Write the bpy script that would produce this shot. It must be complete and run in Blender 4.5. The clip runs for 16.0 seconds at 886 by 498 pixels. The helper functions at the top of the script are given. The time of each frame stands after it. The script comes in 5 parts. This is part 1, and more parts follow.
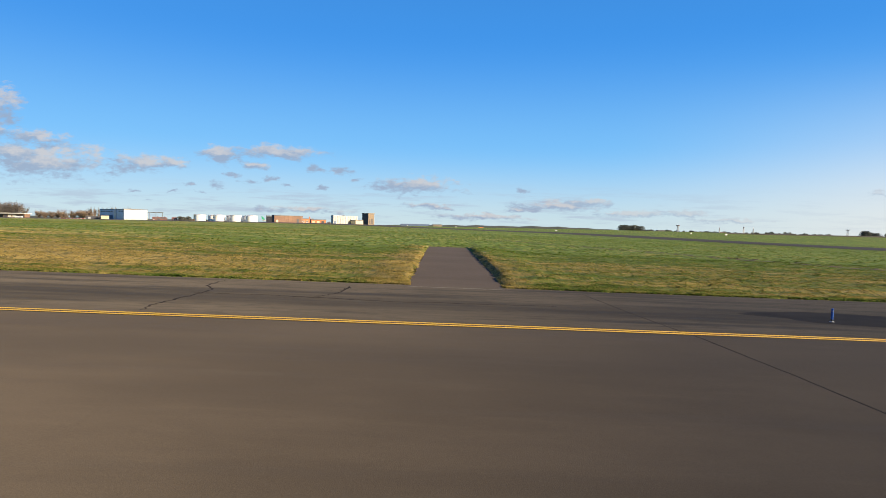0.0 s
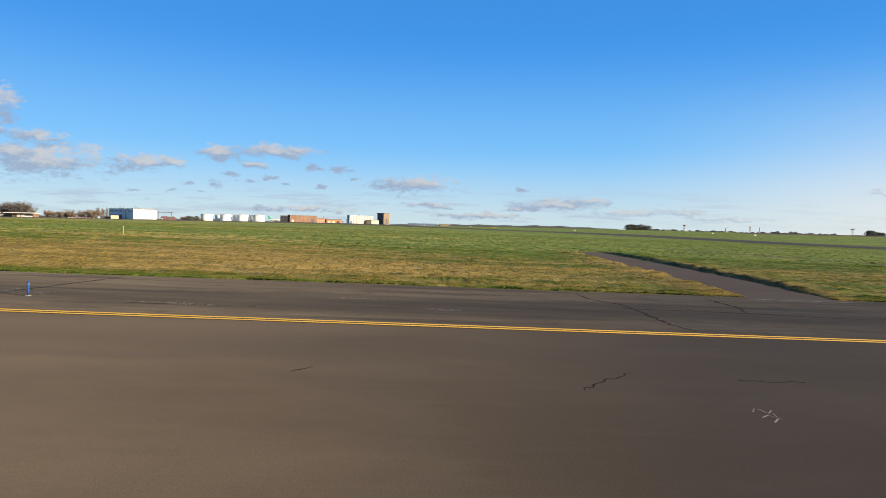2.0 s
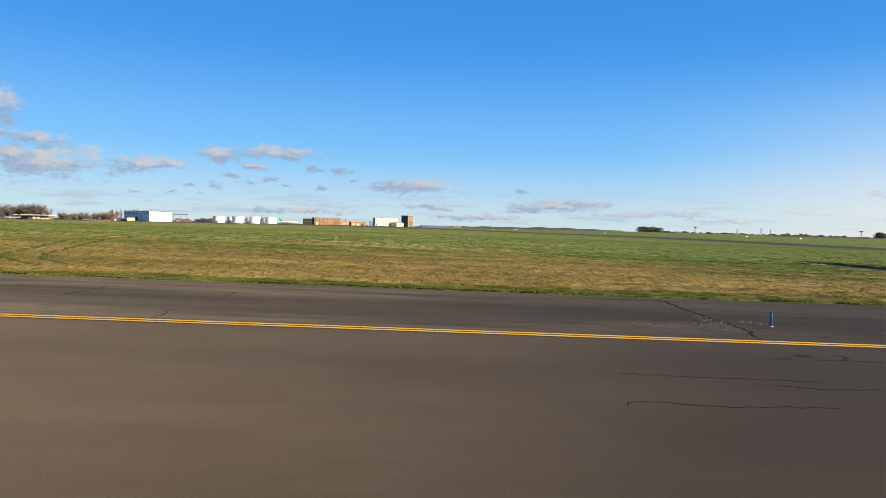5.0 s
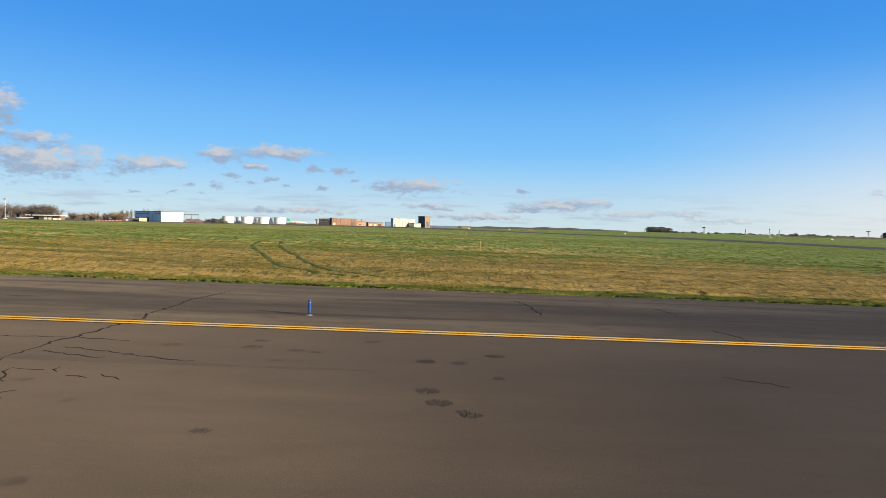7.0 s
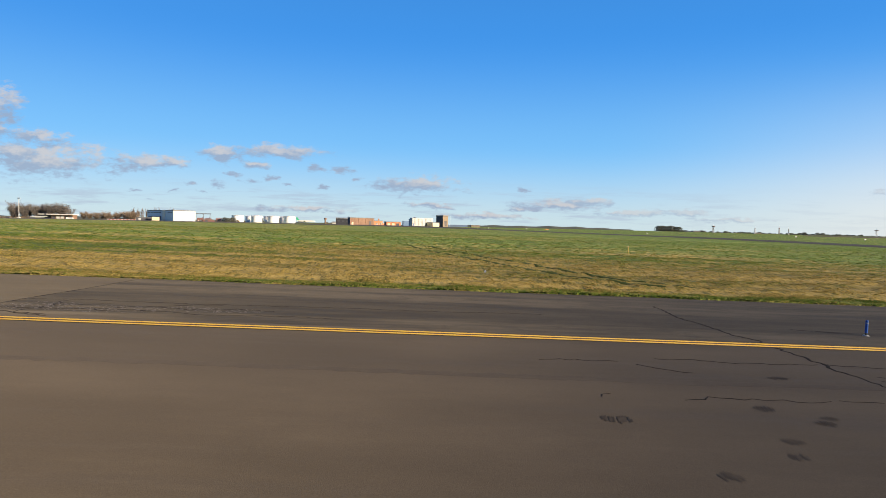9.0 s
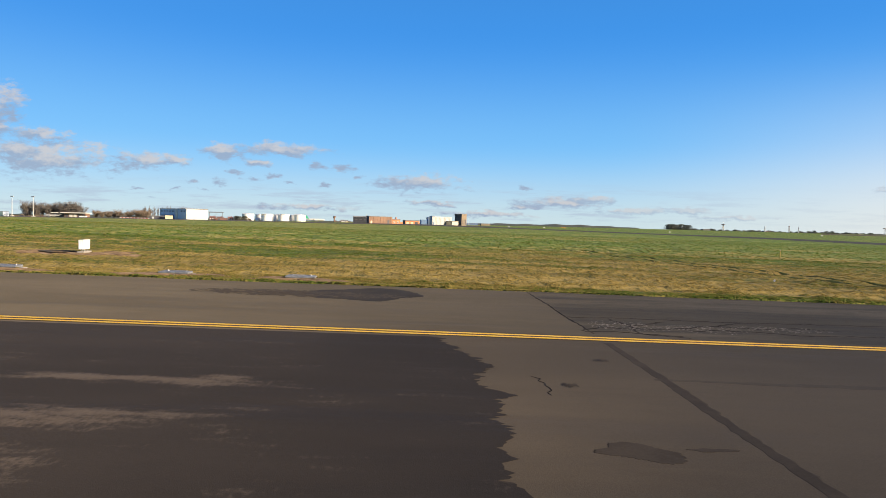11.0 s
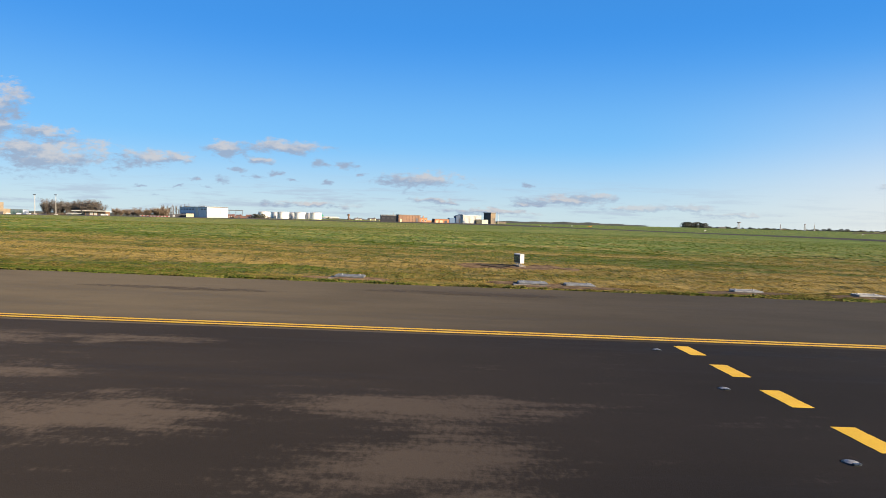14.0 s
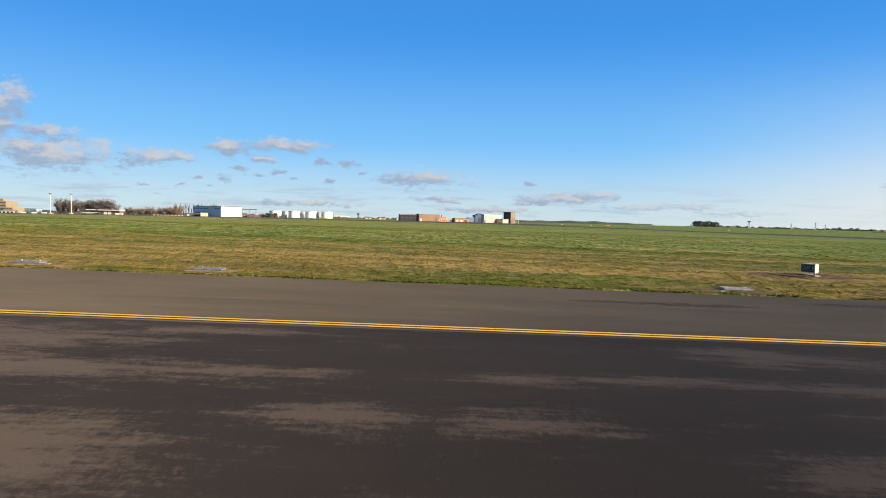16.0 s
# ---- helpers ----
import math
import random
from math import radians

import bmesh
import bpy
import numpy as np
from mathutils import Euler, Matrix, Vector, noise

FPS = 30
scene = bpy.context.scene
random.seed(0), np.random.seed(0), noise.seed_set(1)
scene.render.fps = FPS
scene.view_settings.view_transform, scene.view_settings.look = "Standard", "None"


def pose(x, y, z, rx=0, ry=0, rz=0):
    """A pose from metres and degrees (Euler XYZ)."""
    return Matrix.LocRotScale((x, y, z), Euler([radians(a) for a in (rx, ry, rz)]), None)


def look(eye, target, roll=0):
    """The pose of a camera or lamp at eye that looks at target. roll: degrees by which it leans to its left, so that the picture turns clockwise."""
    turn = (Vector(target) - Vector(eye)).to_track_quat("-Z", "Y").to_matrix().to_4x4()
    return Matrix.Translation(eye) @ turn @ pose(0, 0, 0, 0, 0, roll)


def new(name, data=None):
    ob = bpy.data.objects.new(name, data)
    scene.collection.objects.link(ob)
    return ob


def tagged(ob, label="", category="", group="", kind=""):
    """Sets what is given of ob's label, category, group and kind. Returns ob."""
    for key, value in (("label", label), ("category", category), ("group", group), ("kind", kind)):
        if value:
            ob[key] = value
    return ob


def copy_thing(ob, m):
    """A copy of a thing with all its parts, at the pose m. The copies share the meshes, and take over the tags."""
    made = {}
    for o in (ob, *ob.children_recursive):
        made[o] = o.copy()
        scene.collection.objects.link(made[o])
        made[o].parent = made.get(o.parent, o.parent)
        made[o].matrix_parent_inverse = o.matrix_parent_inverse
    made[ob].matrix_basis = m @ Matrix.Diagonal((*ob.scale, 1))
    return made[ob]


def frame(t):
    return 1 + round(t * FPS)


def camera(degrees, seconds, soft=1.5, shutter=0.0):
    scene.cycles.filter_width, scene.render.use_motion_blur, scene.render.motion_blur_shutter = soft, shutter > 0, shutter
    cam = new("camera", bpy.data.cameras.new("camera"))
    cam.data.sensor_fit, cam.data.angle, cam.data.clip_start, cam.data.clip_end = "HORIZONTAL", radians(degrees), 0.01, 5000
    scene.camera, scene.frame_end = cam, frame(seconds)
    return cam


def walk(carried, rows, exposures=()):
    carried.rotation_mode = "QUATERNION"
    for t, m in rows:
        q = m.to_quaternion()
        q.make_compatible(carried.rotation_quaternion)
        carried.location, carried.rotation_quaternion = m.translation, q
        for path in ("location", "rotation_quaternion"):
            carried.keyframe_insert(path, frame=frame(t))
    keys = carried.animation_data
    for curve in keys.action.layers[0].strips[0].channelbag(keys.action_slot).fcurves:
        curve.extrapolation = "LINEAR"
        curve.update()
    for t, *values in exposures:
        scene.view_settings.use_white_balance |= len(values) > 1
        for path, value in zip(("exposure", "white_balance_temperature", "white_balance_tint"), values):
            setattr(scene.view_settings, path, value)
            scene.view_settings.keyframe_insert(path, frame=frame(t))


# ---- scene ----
cam = camera(68.57, 16.0, soft=0.75, shutter=0.0)
SLOPE = -0.0191          # the taxiway climbs gently towards the way the camera goes
ROLL = 1.15
PATH = [  # seconds, x, y, heading, pitch
    (0, 38.34, -0.01, 1.14, -1.96), (1, 31.23, 0.16, 1.20, -2.04), (2, 24.18, 0.33, 1.23, -2.03),
    (3, 17.15, 0.51, 1.25, -1.98), (4, 10.13, 0.68, 1.25, -1.93), (5, 3.07, 0.85, 1.23, -1.89),
    (6, -4.02, 1.02, 1.21, -1.88), (7, -11.18, 1.18, 1.17, -1.90), (8, -18.41, 1.34, 1.12, -1.94),
    (9, -25.73, 1.48, 1.06, -2.02), (10, -33.14, 1.60, 1.00, -2.10), (11, -40.65, 1.70, 0.93, -2.20),
    (12, -48.25, 1.76, 0.85, -2.29), (13, -55.95, 1.79, 0.78, -2.37), (14, -63.73, 1.76, 0.70, -2.43),
    (15, -71.58, 1.67, 0.62, -2.49), (16, -79.49, 1.52, 0.54, -2.55)]


def view(x, y, heading, pitch):
    eye = Vector((x, y, 2.4 + SLOPE * x))
    h, p = radians(heading), radians(pitch)
    return look(eye, eye + Vector((math.sin(h) * math.cos(p), math.cos(h) * math.cos(p), math.sin(p))), ROLL)


walk(cam, [(t, view(*row)) for t, *row in PATH], exposures=((0, 1.2), (16, 1.2)))

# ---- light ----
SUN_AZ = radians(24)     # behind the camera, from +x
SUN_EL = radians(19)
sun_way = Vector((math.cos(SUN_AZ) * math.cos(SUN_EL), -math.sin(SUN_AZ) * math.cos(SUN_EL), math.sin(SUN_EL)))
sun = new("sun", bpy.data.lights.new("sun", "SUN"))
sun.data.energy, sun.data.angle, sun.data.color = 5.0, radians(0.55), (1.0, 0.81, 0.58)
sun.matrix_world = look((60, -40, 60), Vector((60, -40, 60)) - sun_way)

CLOUDS = [  # bearing, height, half width, half height, as tangents
    (-0.585, 0.088, 0.074, 0.0174), (-0.628, 0.101, 0.039, 0.0122), (-0.602, 0.123, 0.030, 0.0070),
    (-0.649, 0.154, 0.016, 0.0122), (-0.441, 0.088, 0.043, 0.0096), (-0.394, 0.088, 0.024, 0.0052),
    (-0.318, 0.105, 0.026, 0.0078), (-0.236, 0.108, 0.048, 0.0070), (-0.273, 0.088, 0.024, 0.0052),
    (-0.180, 0.085, 0.014, 0.0052), (-0.139, 0.081, 0.017, 0.0061), (-0.022, 0.063, 0.045, 0.0087),
    (-0.085, 0.059, 0.017, 0.0035), (-0.281, 0.063, 0.016, 0.0035), (-0.328, 0.055, 0.016, 0.0043),
    (-0.368, 0.056, 0.010, 0.0026), (0.141, 0.058, 0.012, 0.0026), (0.198, 0.036, 0.052, 0.0052),
    (-0.002, 0.032, 0.030, 0.0035), (0.242, 0.042, 0.026, 0.0035), (0.396, 0.028, 0.022, 0.0035),
    (0.691, 0.066, 0.016, 0.0052), (-0.192, 0.021, 0.052, 0.0035), (0.076, 0.016, 0.052, 0.0035),
    (-0.455, 0.046, 0.010, 0.0024), (-0.430, 0.034, 0.007, 0.0018), (-0.395, 0.045, 0.006, 0.0018), (-0.350, 0.046, 0.008, 0.0020),
    (-0.300, 0.072, 0.012, 0.0030), (-0.245, 0.068, 0.011, 0.0032), (-0.215, 0.058, 0.015, 0.0020), (-0.165, 0.056, 0.009, 0.0022),
    (-0.115, 0.069, 0.010, 0.0035), (0.02, 0.029, 0.020, 0.0026), (0.30, 0.026, 0.045, 0.0036), (0.14, 0.030, 0.024, 0.0028), (0.46, 0.018, 0.040, 0.0026),
    (-0.668, 0.170, 0.034, 0.0180), (-0.664, 0.135, 0.030, 0.0080), (-0.690, 0.100, 0.040, 0.0120)]


class Nodes:
    """A small shorthand for node trees."""

    def __init__(self, tree):
        self.tree = tree

    def put(self, socket, value):
        if isinstance(value, bpy.types.NodeSocket):
            self.tree.links.new(value, socket)
        elif value is not None:
            socket.default_value = value

    def add(self, kind, ins=(), operation=None, clamp=False):
        node = self.tree.nodes.new(kind)
        if operation:
            node.operation = operation
        if clamp:
            node.use_clamp = True
        for key, value in (ins.items() if isinstance(ins, dict) else enumerate(ins)):
            self.put(node.inputs[key], value)
        return node

    def math(self, op, *ins, clamp=False):
        return self.add("ShaderNodeMath", ins, op, clamp).outputs[0]

    def vec(self, op, *ins):
        node = self.add("ShaderNodeVectorMath", ins, operation=op)
        return node.outputs[1 if op in ("LENGTH", "DOT_PRODUCT") else 0]

    def mix(self, fac, a, b, blend="MIX"):
        node = self.add("ShaderNodeMix")
        node.data_type, node.blend_type = "RGBA", blend
        self.put(node.inputs[0], fac)
        self.put(node.inputs[6], a if not isinstance(a, tuple) else (*a, 1) if len(a) == 3 else a)
        self.put(node.inputs[7], b if not isinstance(b, tuple) else (*b, 1) if len(b) == 3 else b)
        return node.outputs[2]

    def noise(self, vector, scale, detail=4.0, rough=0.55):
        return self.add("ShaderNodeTexNoise", {"Vector": vector, "Scale": scale, "Detail": detail, "Roughness": rough}).outputs[0]

    def step(self, x, lo, hi):
        node = self.add("ShaderNodeMapRange")
        node.interpolation_type = "SMOOTHSTEP"
        for i, v in enumerate((x, lo, hi, 0.0, 1.0)):
            self.put(node.inputs[i], v)
        return node.outputs[0]

    def where(self):
        return self.add("ShaderNodeNewGeometry").outputs["Position"]

    def stretched(self, vector, sx, sy, sz=1.0):
        return self.vec("MULTIPLY", vector, (sx, sy, sz))


def build_world():
    world = bpy.data.worlds.new("daylight")
    scene.world = world
    world.use_nodes = True
    world.node_tree.nodes.clear()
    n = Nodes(world.node_tree)
    sky = n.add("ShaderNodeTexSky")
    sky.sky_type, sky.sun_disc = "NISHITA", False
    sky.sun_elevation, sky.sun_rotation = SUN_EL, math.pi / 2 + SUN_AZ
    sky.altitude, sky.air_density, sky.dust_density, sky.ozone_density = 60.0, 1.0, 0.7, 2.2
    way = n.add("ShaderNodeTexCoord").outputs["Generated"]
    split = n.add("ShaderNodeSeparateXYZ", [way])
    depth = n.math("MAXIMUM", split.outputs[1], 0.02)
    u = n.math("DIVIDE", split.outputs[0], depth)
    v = n.math("DIVIDE", split.outputs[2], depth)
    uv = n.add("ShaderNodeCombineXYZ", [u, v, 0.0]).outputs[0]
    ragged = n.noise(n.stretched(uv, 26.0, 60.0), 1.0, 6.0, 0.62)
    fine = n.noise(n.stretched(uv, 90.0, 190.0), 1.0, 4.0, 0.6)
    warp = n.add("ShaderNodeTexNoise", {"Vector": n.stretched(uv, 40.0, 75.0), "Scale": 1.0, "Detail": 4.0, "Roughness": 0.6}).outputs[1]
    bent = n.vec("ADD", uv, n.vec("MULTIPLY", n.vec("SUBTRACT", warp, (0.5, 0.5, 0.5)), (0.050, 0.018, 0.0)))
    field = above = None
    for cx, cz, rx, rz in CLOUDS:
        rx, rz = rx * 1.12, rz * 1.25
        near = n.vec("MULTIPLY_ADD", bent, (1 / rx, 1 / rz, 0), (-cx / rx, -cz / rz, 0))
        far_off = n.vec("LENGTH", near)
        if rx < 0.021:
            far_off = n.math("ADD", far_off, 0.3)
        raised = n.vec("LENGTH", n.vec("ADD", near, (0.25, 0.75, 0.0) if rx > 0.021 or cx > 0.6 else (-0.1, -0.25, 0.0)))
        field = far_off if field is None else n.math("SMOOTH_MIN", field, far_off, 0.35)
        above = raised if above is None else n.math("SMOOTH_MIN", above, raised, 0.35)
    body = n.math("ADD", n.math("MULTIPLY", ragged, 3.9), n.math("MULTIPLY", fine, 1.5))
    body = n.math("SUBTRACT", n.math("SUBTRACT", body, 1.65), field)
    cover = n.step(body, -0.45, 0.70)
    front = n.step(split.outputs[1], 0.02, 0.1)
    # thin streaks low over the horizon
    streak = n.noise(n.stretched(uv, 8.0, 85.0), 1.0, 6.0, 0.66)
    low = n.math("MULTIPLY", n.step(v, 0.0, 0.012), n.math("SUBTRACT", 1.0, n.step(v, 0.03, 0.075)))
    streak = n.math("MULTIPLY", n.step(streak, 0.47, 0.64), low)
    streak = n.math("MULTIPLY", n.math("MULTIPLY", streak, 0.55), front)
    streak = n.math("MULTIPLY", streak, n.math("SUBTRACT", 1.0, n.math("MULTIPLY", n.step(u, 0.2, 0.6), 0.7)))
    cover = n.math("MULTIPLY", n.math("MULTIPLY", cover, front), 0.86)
    cover = n.math("MULTIPLY", cover, n.math("SUBTRACT", 1.0, n.math("MULTIPLY", n.step(u, 0.12, 0.42), 0.45)))
    # tops catch the low sun, undersides stay grey
    billow = n.noise(n.vec("ADD", n.stretched(uv, 34.0, 80.0), (-0.25, -0.5, 0.0)), 1.0, 5.0, 0.6)
    lit = n.math("ADD", n.math("SUBTRACT", above, field), n.math("MULTIPLY", n.math("SUBTRACT", billow, 0.5), 2.6))
    lit = n.step(lit, -0.15, 1.0)
    tone = n.mix(lit, (3.45, 4.3, 5.8), (6.5, 6.3, 6.4))
    # the clear winter blue of the day, deep overhead and pale at the horizon
    height = n.math("DIVIDE", split.outputs[2], n.math("MAXIMUM", n.vec("LENGTH", n.stretched(way, 1.0, 1.0, 0.0)), 0.001))
    height = n.math("MAXIMUM", height, 0.0)
    clear = n.mix(n.step(height, -0.02, 0.13), (7.1, 8.75, 9.2), (2.25, 6.25, 11.0))
    clear = n.mix(n.step(height, 0.06, 0.30), clear, (0.45, 3.4, 9.6))
    clear = n.mix(n.step(height, 0.22, 0.75), clear, (0.25, 0.9, 3.4))
    toward = n.math("MULTIPLY", n.step(split.outputs[0], 0.22, 0.92), n.math("SUBTRACT", 1.0, n.step(height, 0.03, 0.25)))
    clear = n.mix(n.math("MULTIPLY", toward, n.mix(n.step(height, 0.02, 0.16), (0.95, 0.95, 0.95), (0.7, 0.7, 0.7))), clear, (10.3, 9.8, 9.5))
    colour = n.mix(0.85, sky.outputs[0], clear)
    colour = n.mix(streak, colour, (4.4, 5.2, 6.6))
    colour = n.mix(cover, colour, tone)
    back = n.add("ShaderNodeBackground", [colour, 0.042])
    out = n.add("ShaderNodeOutputWorld")
    n.tree.links.new(back.outputs[0], out.inputs[0])


build_world()


# ---- materials ----
def material(name, colour, rough=0.8, metal=0.0, relief=0.0, relief_scale=60.0, spec=0.4, matt=0.75):
    """colour: a value, or a function of Nodes that returns a socket (and perhaps a roughness socket)."""
    m = bpy.data.materials.new(name)
    m.use_nodes = True
    n = Nodes(m.node_tree)
    shader = m.node_tree.nodes["Principled BSDF"]
    made = colour(n) if callable(colour) else (*colour, 1)
    if isinstance(made, tuple) and not isinstance(made[0], float) and len(made) == 2:
        made, rough = made
    n.put(shader.inputs["Base Color"], made)
    n.put(shader.inputs["Roughness"], rough)
    n.put(shader.inputs["Metallic"], metal)
    if spec < 0.3:
        n.put(shader.inputs["Diffuse Roughness"], matt)
    n.put(shader.inputs["Specular IOR Level"], spec)
    if relief:
        bump = n.add("ShaderNodeBump", {"Strength": 0.6, "Distance": relief, "Height": n.noise(n.where(), relief_scale, 4.0)})
        n.put(shader.inputs["Normal"], bump.outputs[0])
    return m


def worn(a, b, scale=1.5, grain=25.0, amount=0.25):
    """Two tones mixed by a broad stain and a fine grain."""
    def paint(n):
        p = n.where()
        c = n.mix(n.step(n.noise(p, scale), 0.35, 0.65), tuple(a), tuple(b))
        g = n.noise(p, grain, 3.0)
        return n.mix(amount, c, n.add("ShaderNodeCombineColor", [g, g, g]).outputs[0], "OVERLAY")
    return paint


# where the dark surfacing has worn through: x, y, half length, half width
WORN_BY_JOINT = [
    (-45.0, 11.0, 1.9, 0.24), (-44.8, 9.25, 1.3, 0.36), (-45.2, 7.6, 0.8, 0.4), (-52.4, 8.2, 0.6, 0.3), (-49.8, 9.1, 0.5, 0.3),
    (-47.3, 9.1, 0.35, 0.22), (-43.6, 11.3, 0.6, 0.15), (-64.0, 10.1, 1.8, 0.55), (-63.8, 8.1, 1.1, 0.8), (-63.3, 6.9, 0.9, 0.5)]
WORN_BEYOND_DASHES = [
    (-72.6, 13.7, 1.7, 0.8), (-72.8, 11.4, 1.6, 0.36), (-70.0, 11.1, 1.0, 0.4), (-67.9, 9.2, 1.7, 0.8), (-69.3, 13.9, 1.1, 0.3),
    (-72.0, 9.9, 1.4, 0.32), (-75.8, 11.5, 2.6, 0.36), (-73.6, 14.1, 1.6, 0.6), (-69.8, 13.6, 0.4, 0.4), (-75.3, 7.8, 0.9, 0.5),
    (-87.8, 13.0, 3.0, 1.7), (-85.2, 11.1, 3.2, 0.8), (-82.4, 11.3, 1.7, 0.42), (-84.2, 7.8, 2.0, 1.1), (-80.8, 9.2, 1.1, 0.55),
    (-78.2, 11.3, 1.3, 0.3), (-78.3, 9.1, 1.0, 0.5), (-87.5, 8.2, 1.6, 1.1), (-83.6, 14.6, 1.6, 0.5), (-88.5, 10.6, 1.6, 1.0)]


def asphalt(light, dark, streaks=0.5, worn_tone=None, track=None):
    def paint(n):
        p = n.where()
        broad = n.noise(n.stretched(p, 0.13, 0.24), 1.0, 5.0, 0.6)
        long = n.noise(n.stretched(p, 0.075, 1.0), 1.0, 6.0, 0.68)
        c = n.mix(n.step(broad, 0.35, 0.68), tuple(light), tuple(n_ * 0.76 for n_ in light))
        c = n.mix(n.math("MULTIPLY", n.step(long, 0.46, 0.66), streaks), c, tuple(dark))
        fleck = n.noise(n.stretched(p, 0.35, 2.3), 1.0, 7.0, 0.68)
        c = n.mix(n.math("MULTIPLY", n.step(fleck, 0.50, 0.68), 0.55 * streaks), c, tuple(dark))
        c = n.mix(n.math("MULTIPLY", n.step(fleck, 0.46, 0.32), 0.45 * streaks), c, tuple(1.22 * v for v in light))
        mottle = n.noise(n.stretched(p, 1.1, 1.5), 1.0, 6.0, 0.72)
        c = n.mix(n.math("MULTIPLY", n.step(mottle, 0.52, 0.66), 0.5 * streaks), c, tuple(dark))
        if track:  # a band darkened by rubber and dirt
            y = n.add("ShaderNodeSeparateXYZ", [p]).outputs[1]
            wob = n.noise(n.stretched(p, 0.06, 0.1), 1.0, 3.0)
            yy = n.math("ADD", y, n.math("MULTIPLY", n.math("SUBTRACT", wob, 0.5), 7.0))
            band = n.math("MULTIPLY", n.step(yy, track[0], track[0] + 1.6), n.math("SUBTRACT", 1.0, n.step(yy, track[1] - 2.5, track[1])))
            c = n.mix(n.math("MULTIPLY", band, track[2]), c, tuple(dark))
        if worn_tone:
            blot = n.noise(n.stretched(p, 0.7, 1.1), 1.0, 3.0, 0.6)
            streak = n.noise(n.stretched(p, 0.9, 4.2), 1.0, 5.0, 0.66)
            crumb = n.noise(n.stretched(p, 14.0, 7.0), 1.0, 5.0, 0.75)
            near = None
            for cx, cy, rx, ry in WORN_BY_JOINT + WORN_BEYOND_DASHES:
                gone = n.vec("LENGTH", n.vec("MULTIPLY_ADD", p, (1 / rx, 1 / ry, 0), (-cx / rx, -cy / ry, 0)))
                near = gone if near is None else n.math("SMOOTH_MIN", near, gone, 0.3)
            level = n.math("SUBTRACT", 0.95, n.math("MINIMUM", near, 1.75))
            level = n.math("ADD", level, n.math("MULTIPLY", n.math("SUBTRACT", blot, 0.5), 2.0))
            level = n.math("ADD", level, n.math("MULTIPLY", n.math("SUBTRACT", streak, 0.5), 3.2))
            level = n.math("ADD", level, n.math("MULTIPLY", n.math("SUBTRACT", crumb, 0.5), 2.6))
            c = n.mix(n.math("MULTIPLY", n.step(level, -0.45, 0.75), 0.74), c, tuple(worn_tone))
        grit = n.noise(p, 45.0, 3.0, 0.7)
        c = n.mix(0.3, c, n.add("ShaderNodeCombineColor", [grit, grit, grit]).outputs[0], "OVERLAY")
        rough = n.math("SUBTRACT", 0.95, n.math("MULTIPLY", n.step(long, 0.5, 0.7), 0.12))
        return c, rough
    return paint


def grass_tone(n, p, pick):
    """Green and straw, in long streaks left by the mower; drier near the taxiway, greener farther out.
    pick: which of the two a spot takes, between 0 and 1."""
    y = n.add("ShaderNodeSeparateXYZ", [p]).outputs[1]
    mow = n.noise(n.stretched(p, 0.030, 0.42), 1.0, 6.0, 0.66)
    wide = n.noise(n.stretched(p, 0.016, 0.075), 1.0, 3.0, 0.5)
    spot = n.noise(n.stretched(p, 0.45, 0.85), 1.0, 6.0, 0.70)
    zone = n.math("SUBTRACT", n.step(y, 25.8, 29.2), n.math("MULTIPLY", n.step(y, 33.0, 58.0), 1.0))
    dry = n.math("ADD", n.math("MULTIPLY", mow, 0.95), n.math("ADD", n.math("MULTIPLY", wide, 0.60), n.math("MULTIPLY", spot, 0.60)))
    dry = n.math("ADD", dry, n.math("MULTIPLY", zone, 0.26))
    x = n.add("ShaderNodeSeparateXYZ", [p]).outputs[0]
    dry = n.math("ADD", dry, n.math("MULTIPLY", n.step(x, -30.0, -75.0), 0.05))
    dry = n.math("SUBTRACT", dry, n.math("MULTIPLY", n.step(x, 12.0, 50.0), 0.06))
    bare = n.math("MULTIPLY", n.math("MULTIPLY", n.step(x, -48.0, -28.0), n.step(x, 30.0, 8.0)), n.math("MULTIPLY", n.step(y, 28.0, 31.0), n.step(y, 84.0, 60.0)))
    dry = n.math("ADD", dry, n.math("MULTIPLY", bare, 0.13))
    kerb = n.math("MULTIPLY", n.math("MULTIPLY", n.step(x, 34.6, 37.2), n.step(x, 43.5, 41.6)), n.step(y, 71.0, 66.0))
    dry = n.math("ADD", dry, n.math("MULTIPLY", kerb, 0.22))
    dry = n.step(dry, 0.88, 1.52)
    dry = n.math("ADD", dry, n.math("MULTIPLY", n.math("SUBTRACT", pick, 0.5), 0.62))
    dry = n.step(dry, 0.16, 1.0)
    green = n.mix(n.step(spot, 0.35, 0.65), (0.056, 0.098, 0.015), (0.106, 0.152, 0.028))
    straw = n.mix(n.step(mow, 0.38, 0.62), (0.186, 0.141, 0.049), (0.308, 0.231, 0.092))
    return n.mix(dry, green, straw)


